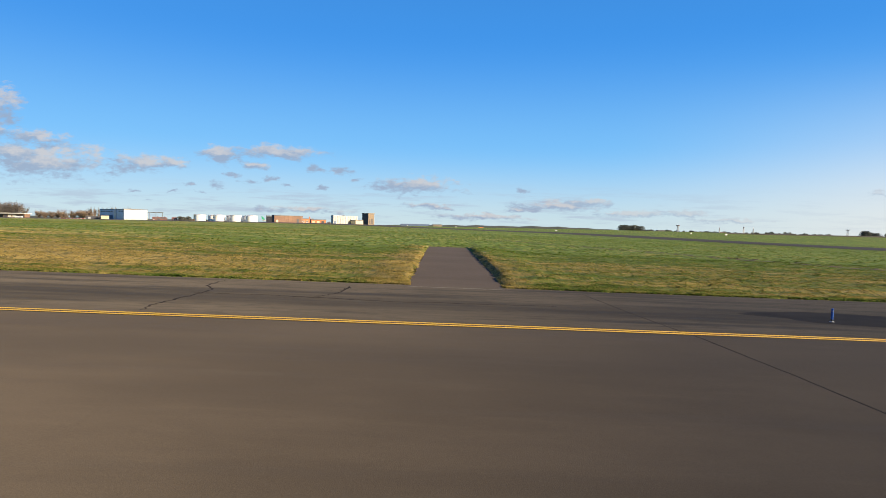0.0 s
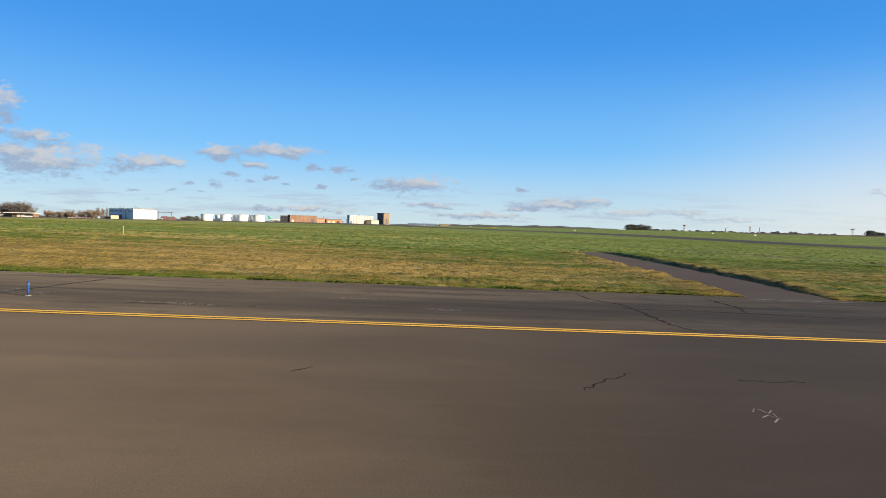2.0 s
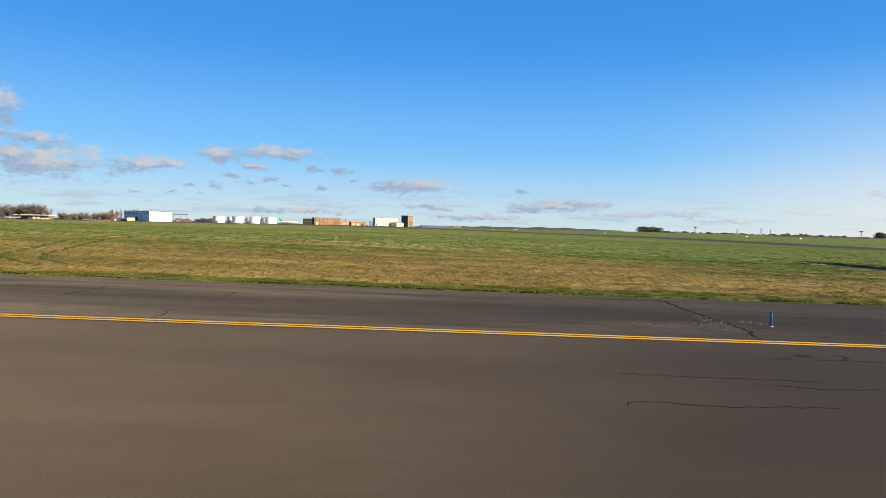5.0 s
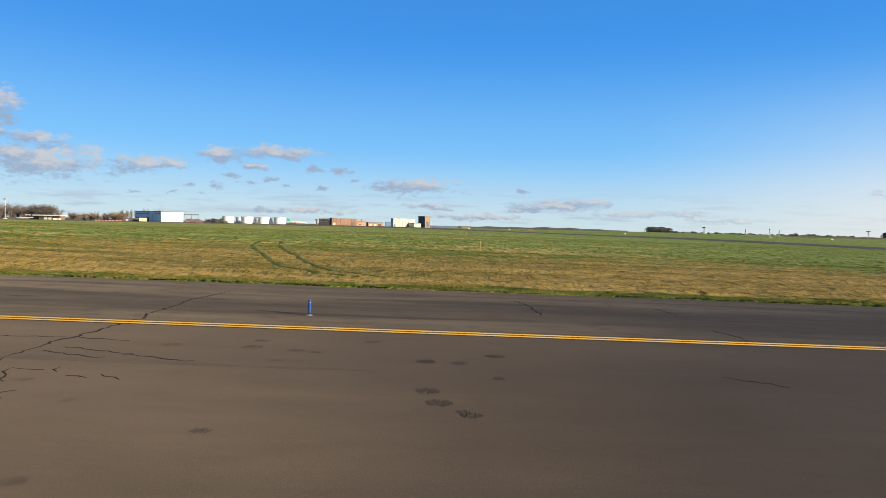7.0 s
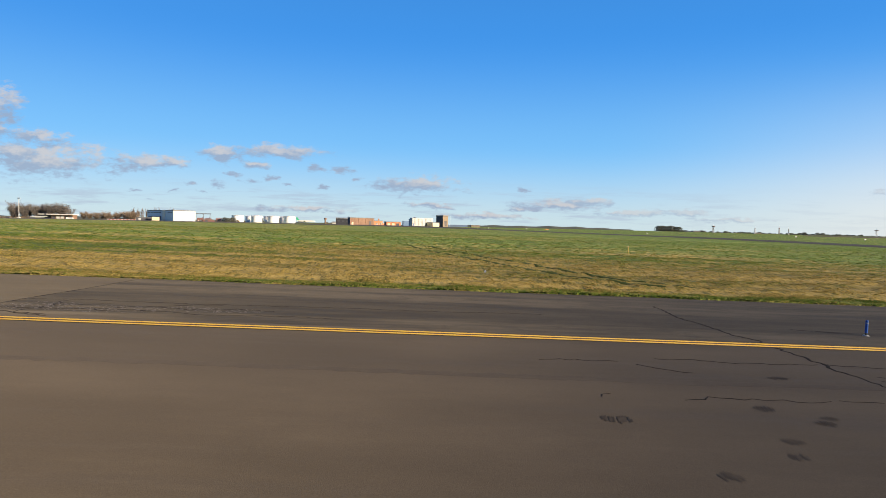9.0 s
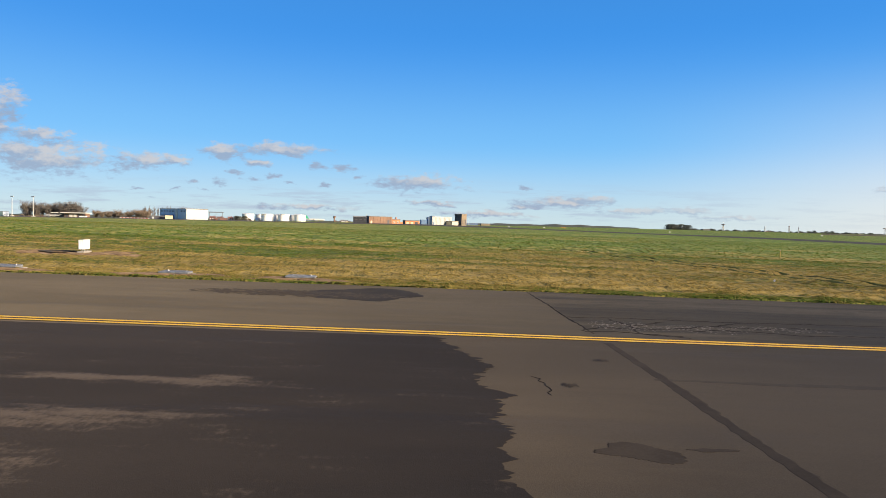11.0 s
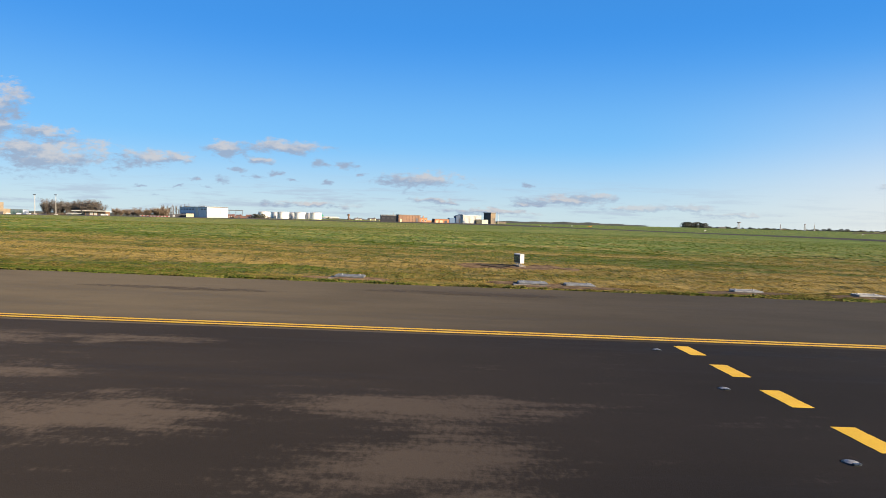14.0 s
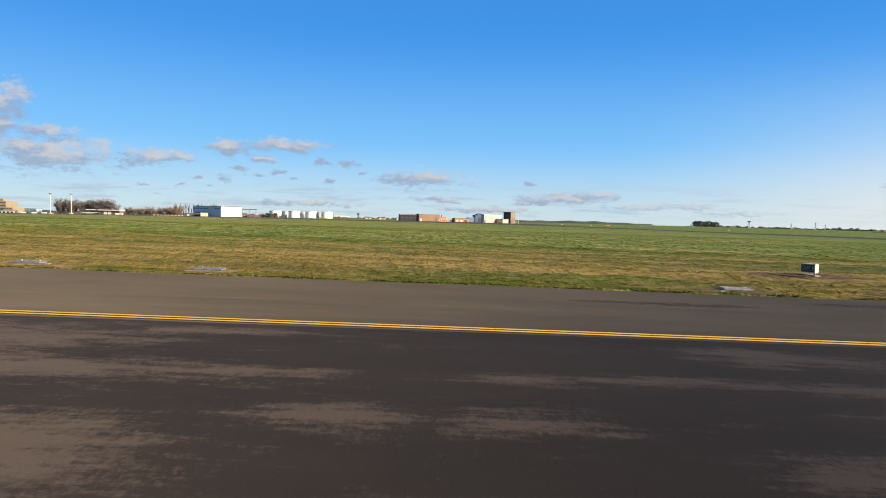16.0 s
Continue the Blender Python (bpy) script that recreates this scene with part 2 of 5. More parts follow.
def grass_paint(n):
    p = n.where()
    y = n.add("ShaderNodeSeparateXYZ", [p]).outputs[1]
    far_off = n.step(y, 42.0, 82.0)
    close = n.noise(n.stretched(p, 6.5, 0.9), 1.0, 6.0, 0.75)
    distant = n.noise(n.stretched(p, 2.2, 0.10), 1.0, 6.0, 0.75)
    speck = n.math("ADD", n.math("MULTIPLY", close, n.math("SUBTRACT", 1.0, far_off)), n.math("MULTIPLY", distant, far_off))
    c = n.mix(1.0, grass_tone(n, p, n.step(speck, 0.30, 0.70)), (0.98, 0.97, 0.74), "MULTIPLY")
    # Far grass is lightened in its colour, for haze and for its sparser tufts.
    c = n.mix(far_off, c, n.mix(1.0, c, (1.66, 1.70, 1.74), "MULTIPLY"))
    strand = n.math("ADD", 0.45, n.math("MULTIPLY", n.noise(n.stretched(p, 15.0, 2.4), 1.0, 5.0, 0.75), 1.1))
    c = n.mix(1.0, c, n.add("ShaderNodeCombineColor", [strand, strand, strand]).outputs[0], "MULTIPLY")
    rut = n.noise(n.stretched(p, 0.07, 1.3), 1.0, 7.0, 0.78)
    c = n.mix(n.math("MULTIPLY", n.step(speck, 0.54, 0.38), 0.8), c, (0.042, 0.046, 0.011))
    c = n.mix(n.math("MULTIPLY", n.step(speck, 0.54, 0.68), 0.35), c, (0.290, 0.225, 0.088))
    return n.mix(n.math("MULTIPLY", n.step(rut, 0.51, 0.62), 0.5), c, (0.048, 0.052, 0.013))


def blade_paint(n):
    p = n.where()
    r = n.add("ShaderNodeNewGeometry").outputs["Random Per Island"]
    other = n.math("FRACT", n.math("MULTIPLY", r, 37.0))
    c = n.mix(1.0, grass_tone(n, p, r), (1.60, 1.60, 1.28), "MULTIPLY")
    c = n.mix(n.math("MULTIPLY", n.step(other, 0.45, 0.1), 0.2), c, (0.055, 0.064, 0.014))
    return n.mix(n.math("MULTIPLY", n.step(other, 0.80, 1.0), 0.35), c, (0.36, 0.30, 0.13))


def leafy_material(name, colour, rough, through_light):
    """Thin blades that let part of the light through."""
    m = material(name, colour, rough, spec=0.2, matt=0.1)
    n = Nodes(m.node_tree)
    shader = m.node_tree.nodes["Principled BSDF"]
    paint = shader.inputs["Base Color"].links[0].from_socket
    thin = n.add("ShaderNodeBsdfTranslucent", [paint])
    both = n.add("ShaderNodeMixShader", [through_light, shader.outputs[0], thin.outputs[0]])
    n.put(m.node_tree.nodes["Material Output"].inputs[0], both.outputs[0])
    return m


M = {
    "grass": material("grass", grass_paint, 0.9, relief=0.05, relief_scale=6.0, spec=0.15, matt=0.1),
    "blades": leafy_material("grass_blades", blade_paint, 0.75, 0.52),
    "asphalt": material("asphalt", asphalt((0.0700, 0.0574, 0.0422), (0.0472, 0.0398, 0.0310), 0.32, track=(10.6, 14.6, 0.5)), 0.9, relief=0.004, relief_scale=70, spec=0.12),
    "shoulder": material("shoulder_asphalt", asphalt((0.0815, 0.0690, 0.0500), (0.0258, 0.0228, 0.0180), 0.85, track=(17.2, 23.5, 0.55)), 0.9, relief=0.004, relief_scale=70, spec=0.12),
    "shoulder_new": material("smooth_shoulder_asphalt", asphalt((0.0760, 0.0636, 0.0446), (0.0500, 0.0428, 0.0317), 0.6), 0.9, relief=0.004, relief_scale=70, spec=0.12),
    "resurfaced": material("resurfaced_asphalt", asphalt((0.0213, 0.0180, 0.0161), (0.0163, 0.0143, 0.0133), 0.5, (0.0653, 0.0535, 0.0446)), 0.85, relief=0.004, relief_scale=70, spec=0.12),
    "path": material("path_asphalt", asphalt((0.0683, 0.0540, 0.0418), (0.0521, 0.0422, 0.0337), 0.5), 0.9, relief=0.006, relief_scale=40, spec=0.2),
    "runway": material("runway_asphalt", asphalt((0.0523, 0.0470, 0.0426), (0.0402, 0.0360, 0.0337), 0.5), 0.9, spec=0.2),
    "tar": material("tar", worn((0.010, 0.009, 0.008), (0.020, 0.017, 0.015), 3.0), 0.9, spec=0.05),
    "damp": material("damp_asphalt", worn((0.036, 0.030, 0.024), (0.046, 0.038, 0.030), 2.0), 0.9, spec=0.08),
    "stain": material("faint_stain", worn((0.048, 0.040, 0.032), (0.055, 0.046, 0.036), 2.0), 0.9, spec=0.1),
    "pale": material("bleached_asphalt", worn((0.205, 0.182, 0.155), (0.130, 0.114, 0.096), 6.0, 50.0, 0.4), 0.95),
    "water": material("puddle_water", worn((0.022, 0.020, 0.018), (0.029, 0.026, 0.023), 1.0), 0.8, spec=0.04),
    "yellow": material("yellow_paint", worn((0.68, 0.415, 0.012), (0.76, 0.475, 0.022), 2.0, 40.0, 0.3), 0.6),
    "rust": material("faded_red_paint", worn((0.080, 0.034, 0.018), (0.060, 0.034, 0.022), 2.0), 0.8),
    "soil": material("bare_soil", worn((0.085, 0.058, 0.034), (0.165, 0.116, 0.070), 2.6, 9.0, 0.6), 0.95, relief=0.05, relief_scale=7, spec=0.1),
    # dark earth, also the tone for shade by the sign and on the far bank
    "dark_soil_and_shade": material("dark_soil_and_shade", worn((0.050, 0.040, 0.021), (0.095, 0.075, 0.040), 1.0, 8.0, 0.5), 0.95),
    "pressed": material("pressed_grass", worn((0.030, 0.042, 0.010), (0.050, 0.062, 0.016), 1.0, 8.0, 0.5), 0.95, spec=0.1),
    "post": material("faded_yellow_wood", worn((0.50, 0.36, 0.09), (0.42, 0.31, 0.10), 4.0), 0.8),
    "blue": material("blue_sleeve", worn((0.008, 0.050, 0.20), (0.011, 0.066, 0.27), 8.0), 0.4),
    "white": material("white_paint", worn((0.78, 0.77, 0.74), (0.68, 0.67, 0.64), 0.4, 6.0, 0.15), 0.6),
    "white_far": material("white_cladding", worn((0.56, 0.54, 0.50), (0.48, 0.465, 0.43), 0.08, 0.6, 0.2), 0.6),
    "tank": material("tank_steel", worn((0.80, 0.79, 0.76), (0.72, 0.71, 0.68), 0.10, 0.8, 0.2), 0.5),
    "steel": material("galvanised_steel", worn((0.31, 0.32, 0.32), (0.20, 0.205, 0.21), 4.0, 30.0, 0.3), 0.55, 0.55),
    "concrete": material("concrete", worn((0.30, 0.275, 0.24), (0.22, 0.20, 0.175), 3.0, 25.0, 0.3), 0.9),
    "concrete_far": material("pale_concrete", worn((0.28, 0.225, 0.16), (0.22, 0.18, 0.13), 0.1, 0.8, 0.2), 0.9),
    "black": material("black_panel", worn((0.016, 0.018, 0.014), (0.026, 0.028, 0.022), 6.0), 0.45),
    "letters": material("sign_letters", worn((0.30, 0.33, 0.12), (0.24, 0.27, 0.10), 20.0), 0.5),
    "glass": material("dark_glass", worn((0.03, 0.04, 0.05), (0.05, 0.06, 0.07), 0.3), 0.15),
    "inset": material("inset_light_metal", worn((0.36, 0.36, 0.36), (0.24, 0.24, 0.24), 20.0), 0.6, 0.4),
    "brick": material("brown_brick", worn((0.205, 0.125, 0.086), (0.165, 0.102, 0.072), 0.12, 1.2, 0.3), 0.9),
    # for dark parts, and to paint shade on the sunless sides of buildings
    "slate": material("dark_parts_and_shaded_walls", worn((0.075, 0.075, 0.085), (0.06, 0.06, 0.07), 0.2), 0.7),
    "orange_brick": material("orange_brick", worn((0.46, 0.20, 0.10), (0.38, 0.16, 0.08), 0.3, 1.5, 0.3), 0.9),
    "dark_clad": material("charcoal_cladding", worn((0.026, 0.028, 0.034), (0.036, 0.038, 0.046), 0.3, 1.5, 0.3), 0.7),
    "ribbed_white": material("ribbed_cladding", worn((0.44, 0.435, 0.41), (0.37, 0.37, 0.355), 0.15, 1.2, 0.25), 0.6),
    "roof": material("grey_roofing", worn((0.16, 0.155, 0.15), (0.11, 0.11, 0.11), 0.2), 0.8),
    "grey_clad": material("grey_cladding", worn((0.42, 0.43, 0.44), (0.35, 0.36, 0.38), 0.1, 0.8, 0.2), 0.6),
    "blue_clad": material("blue_grey_cladding", worn((0.54, 0.60, 0.69), (0.46, 0.52, 0.61), 0.1, 0.8, 0.2), 0.6),
    "bay_blue": material("blue_sheeting", worn((0.17, 0.26, 0.40), (0.14, 0.22, 0.35), 0.1, 0.8, 0.2), 0.6),
    "gable_blue": material("slate_blue_sheeting", worn((0.12, 0.165, 0.25), (0.10, 0.135, 0.21), 0.1, 0.8, 0.2), 0.6),
    "pier_glass": material("green_tinted_glazing", worn((0.16, 0.25, 0.27), (0.11, 0.19, 0.21), 0.1, 0.8, 0.2), 0.35),
    "green": material("green_paint", worn((0.05, 0.36, 0.22), (0.04, 0.28, 0.17), 0.3), 0.5),
    "red": material("red_paint", worn((0.50, 0.07, 0.04), (0.40, 0.06, 0.035), 0.5), 0.6),
    "dull_red": material("dull_red_paint", worn((0.20, 0.10, 0.08), (0.16, 0.09, 0.075), 0.5), 0.7),
    "orange": material("orange_paint", worn((0.70, 0.24, 0.05), (0.58, 0.19, 0.04), 0.5), 0.6),
    "cream": material("cream_render", worn((0.60, 0.50, 0.34), (0.52, 0.43, 0.29), 0.2, 1.0, 0.2), 0.85),
    "dark_brick": material("dark_brown_brick", worn((0.245, 0.190, 0.130), (0.205, 0.158, 0.110), 0.12, 1.2, 0.3), 0.9),
    "bark": material("bark", worn((0.11, 0.085, 0.065), (0.15, 0.115, 0.085), 0.8, 6.0, 0.3), 0.95),
    "twigs": material("bare_twigs", worn((0.150, 0.136, 0.122), (0.112, 0.100, 0.092), 0.2, 2.0, 0.3), 0.95),
    "rusty_twigs": material("russet_twigs", worn((0.195, 0.145, 0.102), (0.150, 0.112, 0.082), 0.2, 2.0, 0.3), 0.95),
    "far_leaves": material("dark_leaves", worn((0.078, 0.082, 0.064), (0.105, 0.104, 0.080), 0.2, 2.0, 0.3), 0.95),
    "hill": material("wooded_hill", worn((0.050, 0.060, 0.050), (0.075, 0.080, 0.060), 0.01, 0.06, 0.3), 0.95),
}


# ---- builders ----
def mesh_of(name, bm):
    me = bpy.data.meshes.new(name)
    bm.to_mesh(me)
    bm.free()
    return me


def thing(name, label, category, m=None, group="", kind=""):
    ob = new(name)
    ob.empty_display_size = 0.2
    if m is not None:
        ob.matrix_world = m
    return tagged(ob, label, category, group, kind)


def part(name, bm, mat, parent, label=""):
    me = bm if isinstance(bm, bpy.types.Mesh) else mesh_of(name, bm)
    if not me.materials:
        me.materials.append(M[mat])
    ob = new(name, me)
    ob.parent = parent
    return tagged(ob, label)


def solo(name, bm, mat, label, category, group="", kind="", m=None):
    me = bm if isinstance(bm, bpy.types.Mesh) else mesh_of(name, bm)
    me.materials.append(M[mat])
    ob = new(name, me)
    if m is not None:
        ob.matrix_world = m
    return tagged(ob, label, category, group, kind)


def box(x0, x1, y0, y1, z0, z1, bevel=0.0, bm=None):
    bm = bm or bmesh.new()
    made = bmesh.ops.create_cube(bm, size=1.0)["verts"]
    for v in made:
        v.co = Vector((x0 if v.co.x < 0 else x1, y0 if v.co.y < 0 else y1, z0 if v.co.z < 0 else z1))
    if bevel:
        edges = list({e for v in made for e in v.link_edges})
        bmesh.ops.bevel(bm, geom=edges, offset=bevel, segments=2, affect="EDGES")
    return bm


def tube(r0, r1, z0, z1, x=0.0, y=0.0, sides=16, bm=None):
    bm = bm or bmesh.new()
    made = bmesh.ops.create_cone(bm, cap_ends=True, segments=sides, radius1=r0, radius2=r1, depth=z1 - z0)["verts"]
    for v in made:
        v.co += Vector((x, y, (z0 + z1) / 2))
    return bm


def rod(a, b, r0, r1, sides=6, bm=None):
    bm = bm or bmesh.new()
    a, b = Vector(a), Vector(b)
    made = bmesh.ops.create_cone(bm, cap_ends=True, segments=sides, radius1=r0, radius2=r1, depth=(b - a).length)["verts"]
    m = Matrix.Translation((a + b) / 2) @ (b - a).to_track_quat("Z", "Y").to_matrix().to_4x4()
    for v in made:
        v.co = m @ v.co
    return bm


def smooth(x, lo, hi):
    t = np.clip((np.asarray(x, float) - lo) / (hi - lo), 0, 1)
    return t * t * (3 - 2 * t)


GRASS_EDGE = 26.9
PAVE_BACK = -70.0


def lie(x, y):
    """Height of the land, without the small unevenness."""
    x, y = np.asarray(x, float), np.asarray(y, float)
    near = SLOPE * np.clip(x, -260, 160) * (1 - smooth(np.abs(y), 70, 300))
    cross = np.interp(y, [-80, 14, 27, 36, 55, 90], [0.3, 0.0, -0.10, 0.08, 0.28, 0.32]) * (1 - smooth(y, 150, 500))
    bearing = (x + 20) / np.maximum(np.abs(y), 60)
    right = smooth(bearing, -0.02, 0.35)
    rise = 1.75 * (smooth(y, 120, 540) * (1 - right) + smooth(y, 380, 1000) * right)
    fall = -0.0105 * np.maximum(x - 330, 0) * smooth(y, 500, 1100) - 0.006 * np.maximum(-430 - x, 0) * smooth(y, 500, 900)
    fall = np.maximum(fall, -9.0)
    more = 1.0 * smooth(y, 700, 1000) * smooth(-x, -100, 200)
    dip = -0.9 * np.exp(-((x - 140) / 85) ** 2 - ((y - 205) / 80) ** 2)
    return near + cross + rise + fall + more + dip


def wave(x, seed, amp, scale):
    return amp * (np.sin(x / scale + seed) + 0.6 * np.sin(x / scale * 2.3 + seed * 2.1) + 0.4 * np.sin(x / scale * 5.1 + seed * 3.7))


def sheet(name, xs, ys, height):
    """A grid over xs and ys, which may be a function of x."""
    gx, gy = np.meshgrid(xs, ys)
    return sheet_at(name, gx, gy, height(gx, gy))


def sheet_at(name, gx, gy, gz):
    rows, cols = gx.shape
    verts = np.stack([gx.ravel(), gy.ravel(), gz.ravel()], 1)
    i = np.arange(rows * cols).reshape(rows, cols)
    faces = np.stack([i[:-1, :-1], i[:-1, 1:], i[1:, 1:], i[1:, :-1]], -1).reshape(-1, 4)
    me = bpy.data.meshes.new(name)
    me.from_pydata(verts.tolist(), [], faces.tolist())
    me.polygons.foreach_set("use_smooth", np.ones(len(me.polygons), bool))
    me.update()
    return me


def strip(name, x0, x1, lower, upper, lift, step=1.0, across=2):
    """A band along x between two curves y(x), lying on the land."""
    xs = np.linspace(x0, x1, max(2, int((x1 - x0) / step) + 1))
    f = np.linspace(0, 1, across)[:, None]
    gx = np.repeat(xs[None, :], across, 0)
    gy = lower(xs)[None, :] * (1 - f) + upper(xs)[None, :] * f
    return sheet_at(name, gx, gy, lie(gx, gy) + lift)


def flat(y):
    return lambda x: np.full_like(x, y)


def blotch(name, outline, lift):
    """A thin patch with the given outline, lying on the land."""
    bm = bmesh.new()
    mx, my = sum(p[0] for p in outline) / len(outline), sum(p[1] for p in outline) / len(outline)
    ring = [bm.verts.new((x, y, float(lie(x, y)) + lift)) for x, y in outline]
    rim = [bm.verts.new((x + (x - mx) * 0.03, y + (y - my) * 0.03, float(lie(x, y)) - 0.002)) for x, y in outline]
    bmesh.ops.triangulate(bm, faces=[bm.faces.new(ring)])
    for k in range(len(ring)):
        bm.faces.new((ring[k - 1], ring[k], rim[k], rim[k - 1]))
    return bm


def oval(cx, cy, rx, ry, seed, rough=0.25, count=40):
    rng = random.Random(seed)
    k = [(rng.uniform(0.3, 1), rng.uniform(0, 6.28)) for _ in range(5)]
    out = []
    for i in range(count):
        a = 2 * math.pi * i / count
        r = 1 + rough * sum(w * math.sin((j + 2) * a + ph) / (j + 1) for j, (w, ph) in enumerate(k)) * 0.7 + rng.uniform(-1, 1) * rough * 0.12
        out.append((cx + rx * r * math.cos(a), cy + ry * r * math.sin(a)))
    return out


def seam(points, width, seed, lift, wander=0.10, even=0.3):
    """A crack or joint: a thin band that wanders along a run of points. even: how steady its width is."""
    rng = random.Random(seed)
    waves = [(rng.uniform(0.4, 1), rng.uniform(0, 6.28), 0.9 * 1.9 ** k) for k in range(5)]
    fine, s = [], 0.0
    for (ax, ay), (bx, by) in zip(points, points[1:]):
        d = math.hypot(bx - ax, by - ay)
        k = max(2, int(d / 0.14))
        nx, ny = -(by - ay) / d, (bx - ax) / d
        for i in range(k):
            f = i / k
            off = wander * sum(w * math.sin(s * q + ph) / (1 + n_) for n_, (w, ph, q) in enumerate(waves)) * 0.6 + rng.uniform(-1, 1) * wander * 0.45
            fine.append((ax + (bx - ax) * f + nx * off, ay + (by - ay) * f + ny * off))
            s += d / k
    fine.append(points[-1])
    bm = bmesh.new()
    last = None
    for i, (x, y) in enumerate(fine):
        px, py = fine[max(0, i - 1)]
        qx, qy = fine[min(len(fine) - 1, i + 1)]
        tx, ty = qx - px, qy - py
        t = math.hypot(tx, ty) or 1
        w = width * (even + (1 - even) * rng.uniform(0.2, 1.4)) * (1.0 if wander < 0.03 else 0.3 + 0.7 * min(1, 6 * min(i, len(fine) - 1 - i) / len(fine)))
        across = [bm.verts.new((x + sx * ty / t * w / 2, y - sx * tx / t * w / 2, float(lie(x, y)) + (lift if abs(sx) < 1 else -0.002))) for sx in (-1.1, -0.85, 0.85, 1.1)]
        if last:
            for k in range(3):
                bm.faces.new((last[k], last[k + 1], across[k + 1], across[k]))
        last = across
    return bm


def flecks(cx, cy, rx, ry, seed, count=26, size=1.0):
    """Many small worn flecks scattered over an oval, as one broken stain."""
    rng = random.Random(seed)
    bm = bmesh.new()
    for k in range(count):
        a, r = rng.uniform(0, 6.283), math.sqrt(rng.uniform(0, 1))
        x, y = cx + rx * r * math.cos(a), cy + ry * r * math.sin(a)
        w, h = rng.uniform(0.03, 0.13) * (1.3 - r) * size, rng.uniform(0.02, 0.08) * size
        ring = [bm.verts.new((x + w * math.cos(t) * rng.uniform(0.6, 1.2), y + h * math.sin(t) * rng.uniform(0.6, 1.2), float(lie(x, y)) + 0.004 + 0.00001 * k)) for t in np.linspace(0, 6.283, 10)[:-1]]
        bm.faces.new(ring)
    return bm


LUMPS = np.random.default_rng(77).random((256, 256))


def lumps(x, y, sx, sy):
    """Random turf bumps, sx by sy metres each, between 0 and 1."""
    u, v = np.asarray(x, float) / sx, np.asarray(y, float) / sy
    i, j = np.floor(u).astype(int), np.floor(v).astype(int)
    fu, fv = u - i, v - j
    fu, fv = fu * fu * (3 - 2 * fu), fv * fv * (3 - 2 * fv)
    a, b_, c_, d_ = LUMPS[i % 256, j % 256], LUMPS[(i + 1) % 256, j % 256], LUMPS[i % 256, (j + 1) % 256], LUMPS[(i + 1) % 256, (j + 1) % 256]
    return (a * (1 - fu) + b_ * fu) * (1 - fv) + (c_ * (1 - fu) + d_ * fu) * fv


# ---- the ground ----
def spaced(*runs):
    return np.unique(np.round(np.concatenate([np.arange(a, b, s) for a, b, s in runs]), 3))


def path_side(y, right):
    """The two edges of the service path."""
    f = (np.asarray(y, float) - 27) / 41
    return (41.5 + 0.7 * f) if right else (37.45 + 0.7 * f)


def edge_of_grass(x):
    return GRASS_EDGE + 0.5 * smooth(x, 5, 40) + wave(x, 1.3, 0.07, 3.1)


def land(x, y):
    z = lie(x, y)
    uneven = 0.10 * (lumps(x, y, 0.45, 0.33) - 0.5) + 0.13 * (lumps(x, y, 2.2, 0.6) - 0.5)
    rough = uneven * smooth(y, 27.6, 29.2) * (1 - smooth(y, 60, 95)) * (1 - np.exp(-((x + 59.1) / 2.4) ** 2 - ((y - 36.4) / 0.9) ** 2))
    bank = 0.20 * smooth(y, 26, 34) * smooth(x - path_side(y, True), 0.0, 0.5) * (1 - smooth(x - path_side(y, True), 1.6, 4.5))
    bank = bank + 0.10 * smooth(path_side(y, False) - x, 0.0, 0.4) * (1 - smooth(path_side(y, False) - x, 1.0, 3.0))
    bank = bank * smooth(y, 27.4, 28.4) * (1 - smooth(y, 62, 72))
    inside = (x > path_side(y, False)) & (x < path_side(y, True)) & (y < 69)
    under = (y < edge_of_grass(x)) & (y > PAVE_BACK)
    z = z + 0.05 + rough + bank
    z = np.where(inside & (y >= edge_of_grass(x)), z - 0.16, z)
    return np.where(under, lie(x, y) - 0.30, z)


xs = spaced((-4200, -1000, 200), (-1000, -240, 40), (-240, -110, 3), (-110, 36, 0.3), (36, 46, 0.2), (46, 90, 0.3), (90, 240, 5), (240, 1000, 40), (1000, 4400, 200))
ys = spaced((-4000, -400, 300), (-400, -70, 30), (-70, 26, 8), (26, 40, 0.22), (40, 56, 0.45), (56, 80, 1.0), (80, 120, 2), (120, 300, 8), (300, 1400, 25), (1400, 4600, 200))
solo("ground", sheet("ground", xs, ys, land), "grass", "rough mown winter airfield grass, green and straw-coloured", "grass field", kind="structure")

LEFT, RIGHT = -330.0, 260.0
JOINT = -36.85
taxiway = solo("taxiway", strip("taxiway", LEFT, RIGHT, flat(PAVE_BACK), flat(16.55), 0.0, 5.0, 60), "asphalt",
               "weathered brown-grey asphalt taxiway with faint streaks", "taxiway", kind="structure")
solo("shoulder_1", strip("shoulder", JOINT, RIGHT, flat(16.55), edge_of_grass, 0.0, 0.5, 6), "shoulder",
     "darker streaked old asphalt shoulder beside the grass", "taxiway shoulder", kind="structure")
solo("shoulder_2", strip("shoulder", LEFT, JOINT, flat(16.55), edge_of_grass, 0.0, 0.5, 6), "shoulder_new",
     "smooth brown-grey asphalt shoulder beside the grass", "taxiway shoulder", kind="structure")

